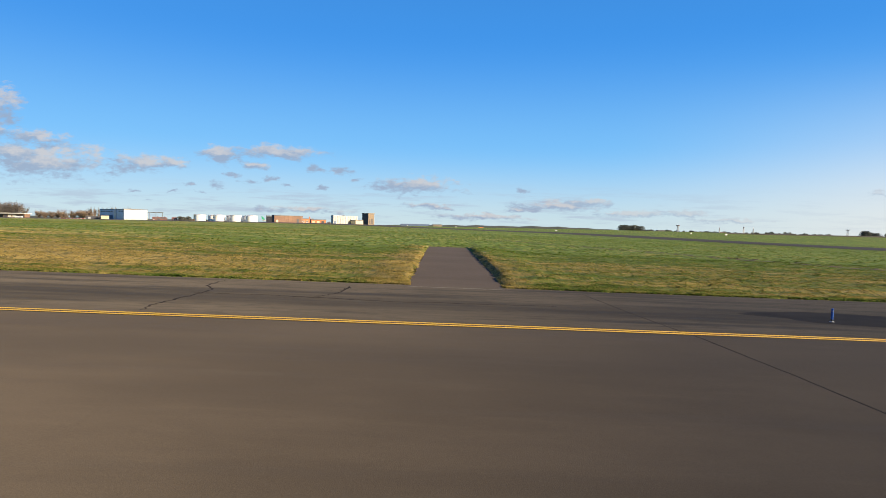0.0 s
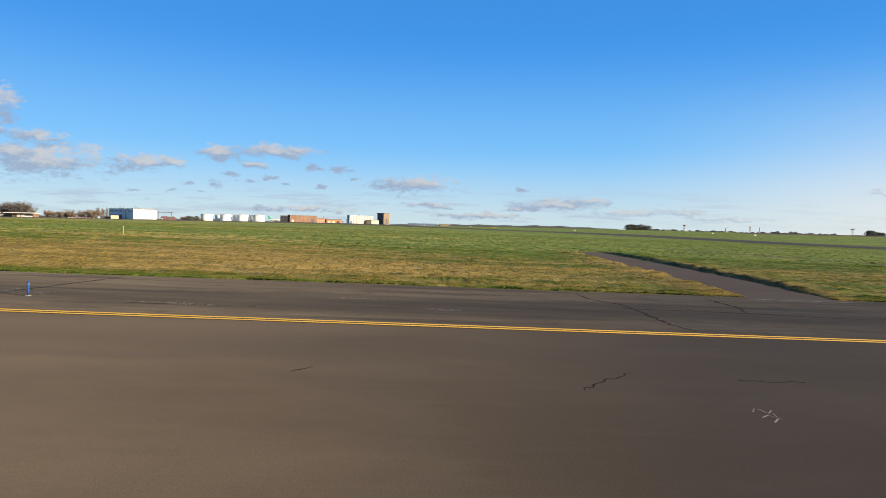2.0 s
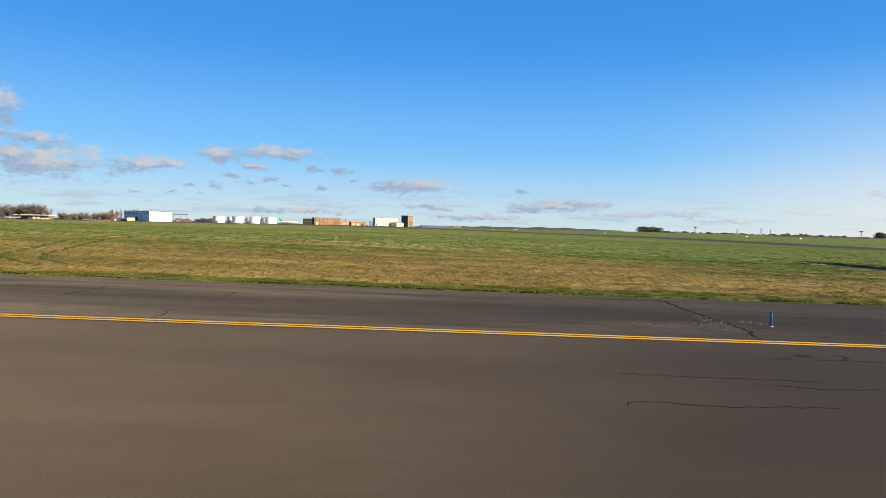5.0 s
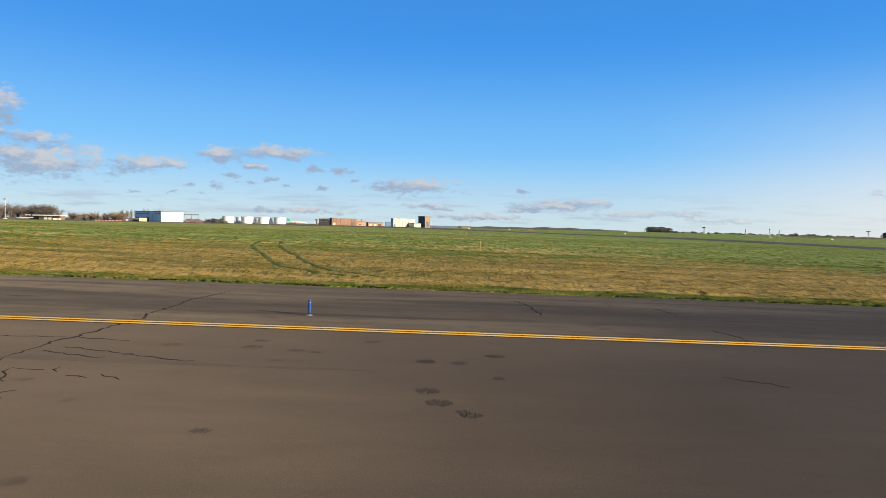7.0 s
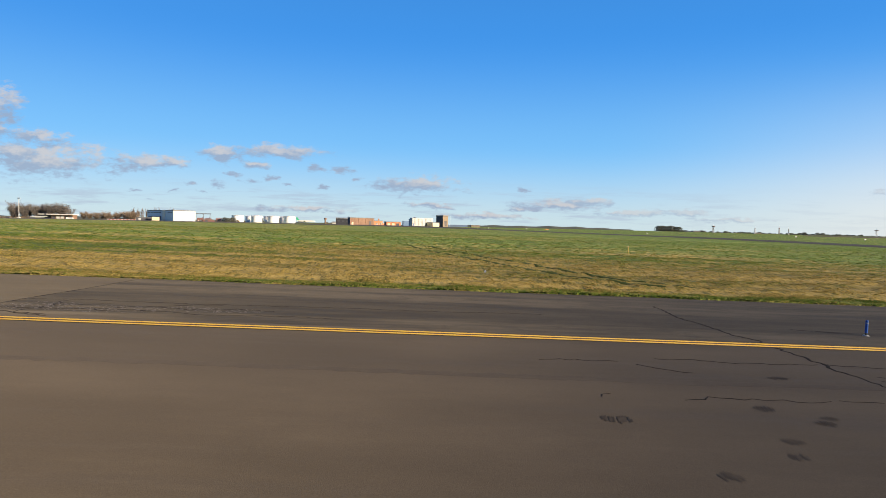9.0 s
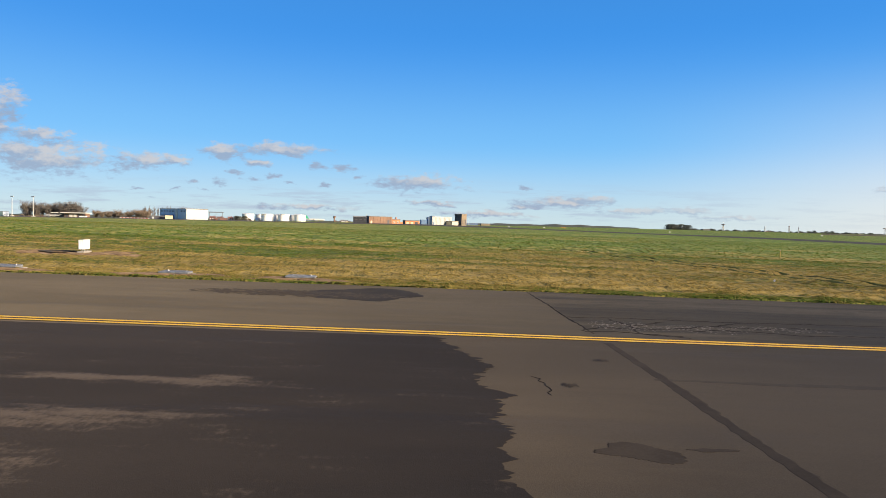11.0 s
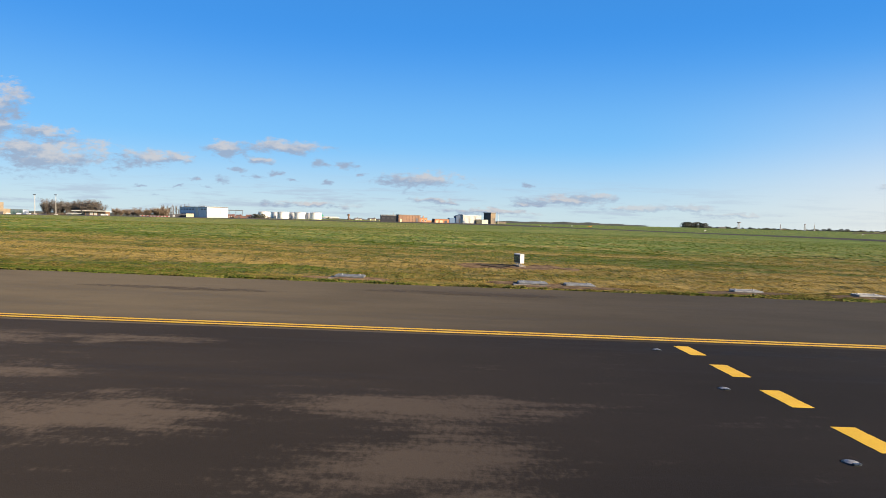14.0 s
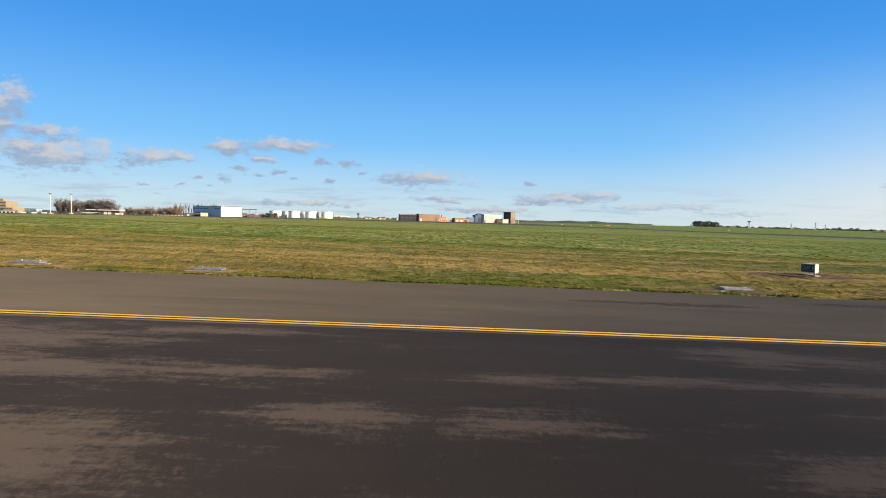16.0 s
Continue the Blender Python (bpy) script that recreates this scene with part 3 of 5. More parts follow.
# resurfaced section with a ragged start
rng = random.Random(4)
ragged = []
y = 15.5
while y > -30:
    run = float(np.interp(-y, [-15.5, -14.9, -14.1, -13.4, -12.8, -12.2, -11.5, -10.9, -10.4, -9.9, -9.1, -8.0, -6.5], [-40.5, -40.4, -40.1, -39.85, -39.58, -39.75, -40.0, -39.55, -39.68, -39.8, -39.7, -39.9, -39.6]))
    ragged.append((run + 0.05 * math.sin(y * 7.1) + 0.05 * math.sin(y * 12.7 + 2) + rng.uniform(-0.09, 0.09), y))
    y -= rng.uniform(0.03, 0.09)
gy = np.array([p[1] for p in ragged])[:, None]
edge_x = np.array([p[0] for p in ragged])[:, None]
f = np.linspace(0, 1, 60)[None, :] ** 1.5
gx = edge_x * (1 - f) + LEFT * f
gy = np.repeat(gy, 60, 1)
solo("resurfaced_section", sheet_at("resurfaced_section", gx, gy, lie(gx, gy) + 0.006), "resurfaced",
     "dark resurfaced asphalt worn through in pale patches", "asphalt", kind="structure")

# service path into the field
yy = np.linspace(26.6, 69, 60)[:, None]
f = np.linspace(0, 1, 8)[None, :]
gx = path_side(yy, False) * (1 - f) + path_side(yy, True) * f + wave(yy, 0.4, 0.05, 1.7)
gy = np.repeat(yy, 8, 1)
solo("service_path", sheet_at("service_path", gx, gy, lie(gx, gy) + 0.004), "path",
     "narrow worn asphalt service path crossing the grass", "path", kind="structure")

# runway far off, lying aslant
def runway():
    c, d = np.array([38.0, 355.0]), np.array([-0.545, 0.838])
    across = np.array([0.838, 0.545])
    s = np.linspace(-230, 900, 90)[:, None]
    w = np.linspace(-11, 15, 8)[None, :]
    gx, gy = c[0] + d[0] * s + across[0] * w, c[1] + d[1] * s + across[1] * w
    return sheet_at("runway", gx, gy, lie(gx, gy) + 0.12 + 0.26 * smooth(gy, 200, 420) * (w + 11) / 26)


solo("runway", runway(), "runway", "dark asphalt runway far across the field", "runway", kind="structure")

# ---- markings ----
for i, y0 in enumerate((15.755, 16.055)):
    solo("edge_line", strip("edge_line", LEFT, RIGHT, flat(y0), flat(y0 + 0.155), 0.012, 2.0), "yellow",
         "long solid yellow painted taxiway edge line", "road marking", group="taxiway edge lines", kind="structure")
solo("line_gap", strip("line_gap", LEFT, RIGHT, flat(15.72), flat(16.245), 0.008, 2.0), "rust",
     "dark reddish-brown painted ground under the yellow lines", "road marking", kind="structure")
for i in range(12):
    y0 = 15.15 - i * 1.80
    bm = bmesh.new()
    rng = random.Random(i)
    ring = []
    for k in range(9):
        ring.append((-58.73 + rng.uniform(-0.006, 0.006), y0 - 0.93 * k / 8))
    for k in range(9):
        ring.append((-58.42 + rng.uniform(-0.006, 0.006), y0 - 0.93 * (8 - k) / 8))
    solo("dash_marking", blotch("dash_marking", ring, 0.0095), "yellow", "thick yellow painted dash across dark asphalt", "road marking",
         group="dashed holding line", kind="structure")


def inset_light(x, y):
    t = thing("inset_light", "round metal inset light set flush in asphalt", "inset light", pose(x, y, float(lie(x, y)) + 0.006), "inset lights along the holding line")
    part("rim", tube(0.098, 0.080, 0.0, 0.012, sides=24), "black", t, "dark metal rim")
    dome = part("dome", tube(0.07, 0.03, 0.012, 0.024, sides=20), "inset", t, "dull metal dome")
    part("lens", box(-0.035, 0.035, -0.10, -0.06, 0.008, 0.022, 0.004), "glass", dome, "dark glass lens")


for i in range(5):
    inset_light(-59.25 - 0.02 * i, 14.63 - 3.08 * i)

# ---- cracks, stains and damp on the asphalt ----
CRACKS_BY_PATH = [
    (0.035, [(26.5, 10.05), (26.9, 10.5), (27.3, 10.85), (27.7, 11.35)]), (0.03, [(29.4, 11.0), (30.0, 10.95), (30.55, 11.02)]),
    (0.11, [(31.0, 16.6), (30.8, 18.4), (30.9, 20.2), (30.7, 22.8), (30.2, 24.2), (30.1, 26.7)]),
    (0.07, [(35.4, 25.0), (35.1, 24.4), (35.2, 25.9), (35.1, 22.7), (34.5, 21.1)]),
    (0.05, [(30.6, 21.3), (33.1, 21.5), (34.5, 21.1), (37.8, 20.7), (38.7, 21.0), (42.5, 21.0)]),
]
CRACKS_BY_MARKER = [
    (0.18, [(11.25, 16.5), (11.35, 17.3), (11.6, 17.9), (11.7, 19.5), (11.8, 21.1), (11.9, 22.9), (12.05, 26.3)]),
    (0.04, [(11.0, 13.8), (11.7, 13.9), (12.55, 13.8), (12.7, 13.1)]), (0.035, [(11.7, 13.9), (11.9, 14.2), (11.8, 14.6)]),
    (0.04, [(5.95, 9.75), (6.15, 10.0), (6.7, 10.0), (7.7, 9.92), (8.45, 10.05), (9.05, 10.03)]), (0.035, [(8.5, 11.4), (9.7, 11.25), (10.35, 11.32), (11.3, 11.34), (12.2, 11.34)]),
    (0.025, [(6.35, 11.82), (8.0, 11.83), (9.0, 11.87), (10.1, 11.76)]), (0.03, [(22.0, 10.6), (22.3, 11.0)]),
]
CRACKS_ON_SHOULDER = [
    (0.05, [(15.9, 18.3), (17.0, 18.35), (18.0, 18.3), (19.4, 18.45)]),
    (0.08, [(-8.1, 23.8), (-7.9, 23.0), (-7.95, 21.6), (-7.9, 20.0)]), (0.05, [(-3.55, 23.2), (-3.4, 21.3)]), (0.05, [(-3.65, 18.1), (-3.5, 16.3)]),
    (0.035, [(-6.1, 12.2), (-5.4, 11.9), (-5.25, 11.6)]), (0.05, [(-15.9, 18.9), (-15.2, 18.7), (-14.4, 18.6)]),
]
CRACKS_BY_TURF = [
    (0.075, [(-18.1, 23.8), (-18.25, 20.6), (-18.15, 19.4), (-18.2, 17.5), (-18.0, 16.8), (-18.1, 15.4), (-18.0, 14.2), (-18.05, 13.0), (-18.1, 12.0)]),
    (0.05, [(-18.1, 12.0), (-18.05, 11.5), (-17.95, 10.8), (-18.0, 10.1), (-18.05, 9.5), (-18.05, 8.8), (-18.05, 8.1)]),
    (0.03, [(-23.7, 13.5), (-23.0, 13.6), (-22.2, 13.5)]), (0.04, [(-21.9, 13.3), (-21.65, 13.0), (-21.1, 12.7)]),
    (0.035, [(-21.35, 13.75), (-20.9, 13.8), (-19.9, 13.75), (-18.9, 13.8), (-18.2, 13.85)]), (0.03, [(-18.0, 13.8), (-16.9, 13.7)]),
    (0.045, [(-22.0, 10.8), (-21.55, 11.0), (-20.9, 11.0), (-20.4, 11.05), (-20.1, 10.9), (-19.7, 11.0)]), (0.03, [(-19.55, 11.0), (-18.9, 11.0)]),
]
CRACKS_PAST_TURF = [
    (0.035, [(-17.7, 12.9), (-16.8, 12.65), (-16.3, 12.5)]), (0.035, [(-17.5, 11.2), (-17.0, 11.1)]), (0.035, [(-16.9, 11.3), (-16.75, 11.0)]),
    (0.03, [(-23.2, 10.8), (-23.0, 11.05)]), (0.045, [(-17.9, 12.45), (-17.3, 12.2), (-16.6, 12.15)]), (0.045, [(-16.4, 12.45), (-15.8, 12.25), (-15.1, 12.1)]),
    (0.045, [(-17.75, 10.73), (-17.45, 10.62)]), (0.045, [(-17.55, 11.05), (-17.25, 10.73), (-17.1, 10.32)]), (0.07, [(-16.95, 9.47), (-16.6, 9.5)]),
    (0.04, [(-16.85, 9.66), (-16.65, 9.89)]), (0.04, [(-16.1, 10.9), (-15.65, 10.64)]), (0.04, [(-16.5, 10.75), (-16.15, 10.69)]),
]
# the broken patch beside the tarred joint
CRACKS_BY_JOINT = [
    (0.045, [(-37.0, 19.6), (-36.4, 19.6), (-35.4, 19.7), (-33.6, 19.8), (-31.4, 19.8), (-27.2, 20.0), (-22.5, 20.2)]),
    (0.085, [(-37.0, 17.1), (-36.4, 17.9), (-35.8, 17.8), (-35.0, 17.95), (-34.2, 18.2), (-33.0, 18.85), (-32.2, 19.5), (-31.5, 19.6)]),
    (0.075, [(-35.75, 19.6), (-35.5, 18.3), (-35.55, 17.1), (-34.7, 16.8)]), (0.08, [(-37.0, 17.0), (-36.1, 17.3), (-35.6, 17.0), (-34.6, 16.6)]),
    (0.07, [(-34.2, 18.2), (-34.05, 17.75), (-33.2, 18.15), (-32.4, 18.0)]), (0.05, [(-33.0, 18.85), (-32.0, 18.5), (-30.9, 18.9), (-29.8, 18.6)]),
    (0.05, [(-35.5, 18.3), (-34.9, 18.7), (-34.3, 19.3)]), (0.05, [(-32.4, 18.0), (-31.2, 17.6), (-29.6, 17.9), (-27.9, 17.7)]),
    (0.03, [(-39.0, 12.05), (-38.9, 10.9)]), (0.05, [(-85.2, 11.2), (-84.8, 11.2)]), (0.05, [(-84.4, 11.15), (-83.9, 11.15)]),
]
for i, (w, run) in enumerate(CRACKS_BY_PATH + CRACKS_BY_MARKER + CRACKS_ON_SHOULDER + CRACKS_BY_TURF + CRACKS_PAST_TURF + CRACKS_BY_JOINT):
    solo("crack", seam(run, w * (0.85 if 0.06 < w < 0.1 else 0.7), 40 + i, 0.0045, 0.13), "tar", "thin jagged dark crack in the asphalt", "crack", group="cracks in the asphalt", kind="structure")
solo("joint_band", seam([(JOINT - 0.1, 26.7), (JOINT, 16.7)], 0.06, 5, 0.0045, 0.04, 0.2), "tar", "dark tarred joint across the shoulder", "joint", kind="structure")
solo("joint_band", seam([(JOINT, 15.5), (JOINT, 11.3), (JOINT, 4.0), (JOINT, -12.0)], 0.21, 6, 0.0035, 0.02, 0.6), "damp", "dark worn joint across the taxiway", "joint", kind="structure")
solo("joint_band", seam([(-37.0, 12.15), (-33.0, 12.05), (-29.0, 12.1), (-24.0, 11.95), (-19.0, 11.95), (-12.0, 11.8)], 0.34, 16, 0.003, 0.05, 0.6), "stain", "dark smudged lengthwise joint in the taxiway", "joint", kind="structure")
solo("joint_band", seam([(44.5, 26.5), (44.65, 18.4), (44.85, 15.3), (44.85, 10.8), (44.8, 4.0), (44.7, -10.0)], 0.04, 7, 0.004, 0.02, 0.6), "damp", "thin dark joint across the taxiway", "joint", kind="structure")
PALE = [(9.4, 18.5, 0.7, 0.28), (10.9, 18.7, 0.8, 0.5), (11.5, 20.0, 0.3, 0.8), (12.6, 19.7, 0.5, 0.3), (16.9, 18.6, 1.1, 0.10), (17.6, 18.4, 0.8, 0.09), (24.6, 19.3, 0.5, 0.2), (21.9, 21.4, 0.9, 0.08), (-35.6, 18.2, 0.9, 0.5), (-33.7, 18.1, 1.0, 0.4), (-31.5, 18.6, 1.2, 0.3)]
for i, (x, y, rx, ry) in enumerate(PALE):
    solo("bleached_patch", flecks(x, y, rx * 1.2, ry * 1.9, i, 40 + int(420 * rx * ry), 0.5), "pale", "pale bleached scuff on dark asphalt", "stain", group="pale scuffs", kind="structure")
TREADS = [(-17.75, 10.8), (-18.2, 9.26), (-18.43, 8.56), (-17.54, 8.68), (-17.4, 8.13), (-17.2, 9.66), (-21.4, 9.0), (-21.65, 8.45), (-22.7, 7.8), (-20.5, 9.8), (-20.3, 10.05),
          (-19.7, 12.5), (-16.9, 10.5), (-23.3, 9.7), (-18.8, 10.3), (-18.7, 9.4), (-21.0, 10.45), (-17.8, 12.0), (-13.7, 8.45), (-14.8, 6.9), (-11.15, 10.6), (-11.0, 9.95), (-10.6, 9.4), (-10.7, 9.55),
          (-15.7, 9.5), (-9.9, 13.4), (-11.2, 12.7), (-10.0, 11.55), (-10.6, 12.65), (-14.5, 13.5), (-14.5, 14.2), (-13.75, 12.4), (-13.65, 13.3), (-13.25, 13.2), (-12.3, 14.5), (-16.0, 13.45),
          (10.4, 13.9), (10.05, 13.75), (11.0, 14.3), (10.65, 10.9), (10.15, 10.15), (12.8, 8.1), (9.95, 6.1), (-38.5, 11.55), (-37.5, 13.55)]
for i, (x, y) in enumerate(TREADS):
    bm = bmesh.new()
    rng = random.Random(90 + i)
    size = rng.uniform(0.55, 1.0)
    ribs, half, slant = rng.randint(13, 18), rng.uniform(0.15, 0.20) * size, rng.uniform(-0.1, 0.3)
    for k in range(ribs):
        f = (k + 0.5) / ribs * 2 - 1
        if rng.random() < 0.12:
            continue
        cx, cy = x + f * half + rng.uniform(-0.006, 0.006), y + rng.uniform(-0.05, 0.05) * size
        w, h = half / ribs * rng.uniform(0.8, 1.5), math.sqrt(1 - 0.85 * f * f) * rng.uniform(0.12, 0.21) * size
        ring = [bm.verts.new((cx + px * w * rng.uniform(0.6, 1.2) + slant * py * h, cy + py * h, float(lie(cx, cy)) + 0.0045 + 0.00002 * k)) for px, py in ((-0.5, -1), (0.9, -0.8), (1, -0.2), (0.8, 0.4), (0.4, 1), (-0.8, 0.8), (-1.1, 0.1), (-0.8, -0.5))]
        bm.faces.new(ring)
    solo("surface_scar", bm, "damp" if size > 0.72 else "stain", "small dark ribbed scar in the asphalt", "stain", group="scars in the asphalt", kind="structure")
for k, (cx, cy, rx, ry) in enumerate(((-38.35, 8.6, 0.44, 0.26), (-37.5, 8.75, 0.24, 0.06))):
    solo("dark_hollow", blotch("dark_hollow", oval(cx, cy, rx, ry, 3 + k, 0.6, 90), 0.0035), "damp", "dark ragged patch in the brown asphalt", "stain", group="dark patches", kind="structure")
solo("puddle", blotch("puddle", oval(-42.9, 23.8, 1.9, 1.9, 8, 0.35), 0.007), "water", "shallow puddle by the grass edge", "puddle")
solo("damp_patch", flecks(-45.0, 23.2, 3.6, 1.0, 9, 620, 2.0), "damp", "damp streaks trailing from a puddle", "stain", kind="structure")
solo("puddle", blotch("puddle", oval(52.4, 20.5, 3.9, 1.5, 12, 0.3), 0.004), "water", "shallow puddle on the dark shoulder", "puddle")
solo("damp_patch", flecks(-72.0, 22.7, 3.2, 0.42, 14, 230, 2.0), "stain", "long damp streak on asphalt", "stain", kind="structure")
solo("damp_patch", flecks(-62.5, 24.3, 3.6, 0.6, 15, 290, 2.0), "stain", "long damp streak on asphalt", "stain", kind="structure")
solo("path_threshold", strip("path_threshold", 37.4, 41.6, flat(26.55), flat(26.68), 0.011, 0.5), "pale", "thin pale joint where the path meets the shoulder", "joint", kind="structure")
solo("pale_seam", seam([(-71.5, 15.5), (-73.1, 11.7), (-74.55, 7.95), (-75.0, 7.0)], 0.012, 8, 0.003, 0.012, 0.8), "path", "thin pale seam across the dark asphalt", "joint", kind="structure")
# survey scribble in white paint, as plain bars
for k, (dx, dy, turn) in enumerate(((-0.07, 0.42, 62), (0.04, 0.40, 100), (0.12, 0.36, 55), (-0.06, 0.14, 40), (0.06, 0.10, 118), (0.10, 0.20, 75), (-0.02, -0.06, 50))):
    x0, y0, a = 28.8 + dx, 8.75 + dy, radians(turn)
    mark = seam([(x0 - 0.10 * math.cos(a), y0 - 0.10 * math.sin(a)), (x0 + 0.10 * math.cos(a), y0 + 0.10 * math.sin(a))], 0.022, 30 + k, 0.004, 0.01, 0.8)
    solo("paint_mark", mark, "pale", "short thin white paint stroke on the asphalt", "road marking", group="white survey marks", kind="structure")

# ---- tracks and bare soil in the field ----
TRAILS = []


def trail(name, points, width, mat, label, seed, lift=0.05):
    pts = [Vector((x, y, 0)) for x, y in points]
    rng = random.Random(seed)
    fine = []
    for i in range(len(pts) - 1):
        a, b, c, d = pts[max(0, i - 1)], pts[i], pts[i + 1], pts[min(len(pts) - 1, i + 2)]
        for k in range(40):
            t = k / 40
            fine.append(0.5 * ((2 * b) + (c - a) * t + (2 * a - 5 * b + 4 * c - d) * t * t + (3 * b - a - 3 * c + d) * t ** 3))
    fine.append(pts[-1])
    TRAILS.append((np.array([(p.x, p.y) for p in fine]), width))
    gx, gy = [], []
    for i, p in enumerate(fine):
        q, r = fine[max(0, i - 1)], fine[min(len(fine) - 1, i + 1)]
        n_ = Vector((-(r - q).y, (r - q).x, 0)).normalized()
        w = width * rng.uniform(0.55, 1.2)
        gx.append([p.x - n_.x * w * k for k in (0.6, 0.25, -0.25, -0.6)])
        gy.append([p.y - n_.y * w * k for k in (0.6, 0.25, -0.25, -0.6)])
    gx, gy = np.array(gx), np.array(gy)
    solo(name, sheet_at(name, gx, gy, land(gx, gy) + np.array([0.0, lift, lift, 0.0])[None, :]), mat, label, "track", kind="structure")


trail("wheel_track", [(-28.0, 66), (-25.5, 54), (-21.8, 43), (-19.2, 35.5), (-17.2, 32.6), (-15.0, 30.8)], 0.36, "pressed", "narrow wheel track pressed into grass", 1, 0.03)
trail("wheel_track", [(-25.9, 66), (-23.5, 55), (-19.9, 43.5), (-17.2, 35.5), (-14.9, 32.4), (-12.6, 30.9)], 0.36, "pressed", "narrow wheel track pressed into grass", 2, 0.03)
trail("dirt_track", [(110, 33), (92, 41), (76, 50), (68.5, 64), (63.5, 80), (57, 98), (52, 118)], 0.7, "dark_soil_and_shade", "rutted dark earth track through grass", 3, 0.03)
trail("dirt_track", [(112, 36), (94, 44), (78, 53), (70.5, 66), (65.6, 81), (59.5, 98)], 0.4, "dark_soil_and_shade", "rutted dark earth track through grass", 4, 0.03)
# raised strip; its dark colour stands in for a far bank in shade
trail("dark_bank", [(420, 470), (370, 490), (330, 520), (300, 560)], 22.0, "dark_soil_and_shade", "raised dark bank across the far field, its shade put into the colour", 6, 0.8)

# the apron road in front of the buildings, on its low bank
def apron_road():
    run = np.array([(-900, 800), (-560, 772), (-400, 752), (-250, 690), (-130, 545), (-60, 512), (10, 500), (60, 470)], float)
    s = np.linspace(0, 1, len(run))
    f = np.linspace(0, 1, 160)[:, None]
    cx, cy = np.interp(f, s, run[:, 0]), np.interp(f, s, run[:, 1])
    w = np.linspace(0, 1, 6)[None, :]
    gx, gy = cx + 0 * w, cy + 16 * w
    fade = smooth(cx, 55, -60)
    return sheet_at("apron_road", gx, gy, lie(gx, gy) - 0.05 + (0.12 + 0.8 * w) * fade)


solo("apron_road", apron_road(), "runway", "dark asphalt road on a low bank before the buildings", "road", kind="structure")

SOIL = [(-67.0, 27.8, 2.0, 0.8), (-58.9, 27.8, 2.7, 0.8), (-51.1, 27.8, 1.8, 0.8), (-46.0, 27.8, 1.7, 0.8), (-88.7, 27.8, 1.7, 0.8), (-96.1, 27.8, 1.7, 0.8), (-60.8, 36.4, 1.9, 1.25), (-57.7, 36.5, 1.7, 1.15)]
for i, (x, y, rx, ry) in enumerate(SOIL):
    bm = bmesh.new()
    rings = []
    for k, f in enumerate((0.25, 0.5, 0.75, 1.0)):
        edge = [(x + (px - x) * f, max(y + (py - y) * f, 27.08)) for px, py in oval(x, y, rx, ry, 60 + i, 0.7, 60)]
        rings.append([bm.verts.new((px, py, float(land(px, py)) + (0.045, 0.04, 0.035, -0.01)[k])) for px, py in edge])
    bm.faces.new(rings[0])
    for inner, outer in zip(rings, rings[1:]):
        for k in range(60):
            bm.faces.new((inner[k - 1], inner[k], outer[k], outer[k - 1]))
    solo("soil_patch", bm, "soil", "bare brown soil showing through thin grass", "soil", group="bare soil patches", kind="structure")


# shallow hollow whose dark colour partly paints in the sign's cast shadow
bm = bmesh.new()
ring = [bm.verts.new((px, py, float(land(px, py)) + 0.09)) for px, py in oval(-60.45, 36.2, 1.15, 0.5, 71, 0.6)]
hub = bm.verts.new((-60.35, 36.25, float(land(-60.35, 36.25)) + 0.02))
for a, d_ in zip(ring, ring[1:] + ring[:1]):
    bm.faces.new((hub, a, d_))
solo("sign_shade_hollow", bm, "dark_soil_and_shade", "shallow dark earth hollow beside a sign, also standing in for its shadow", "soil", kind="structure")


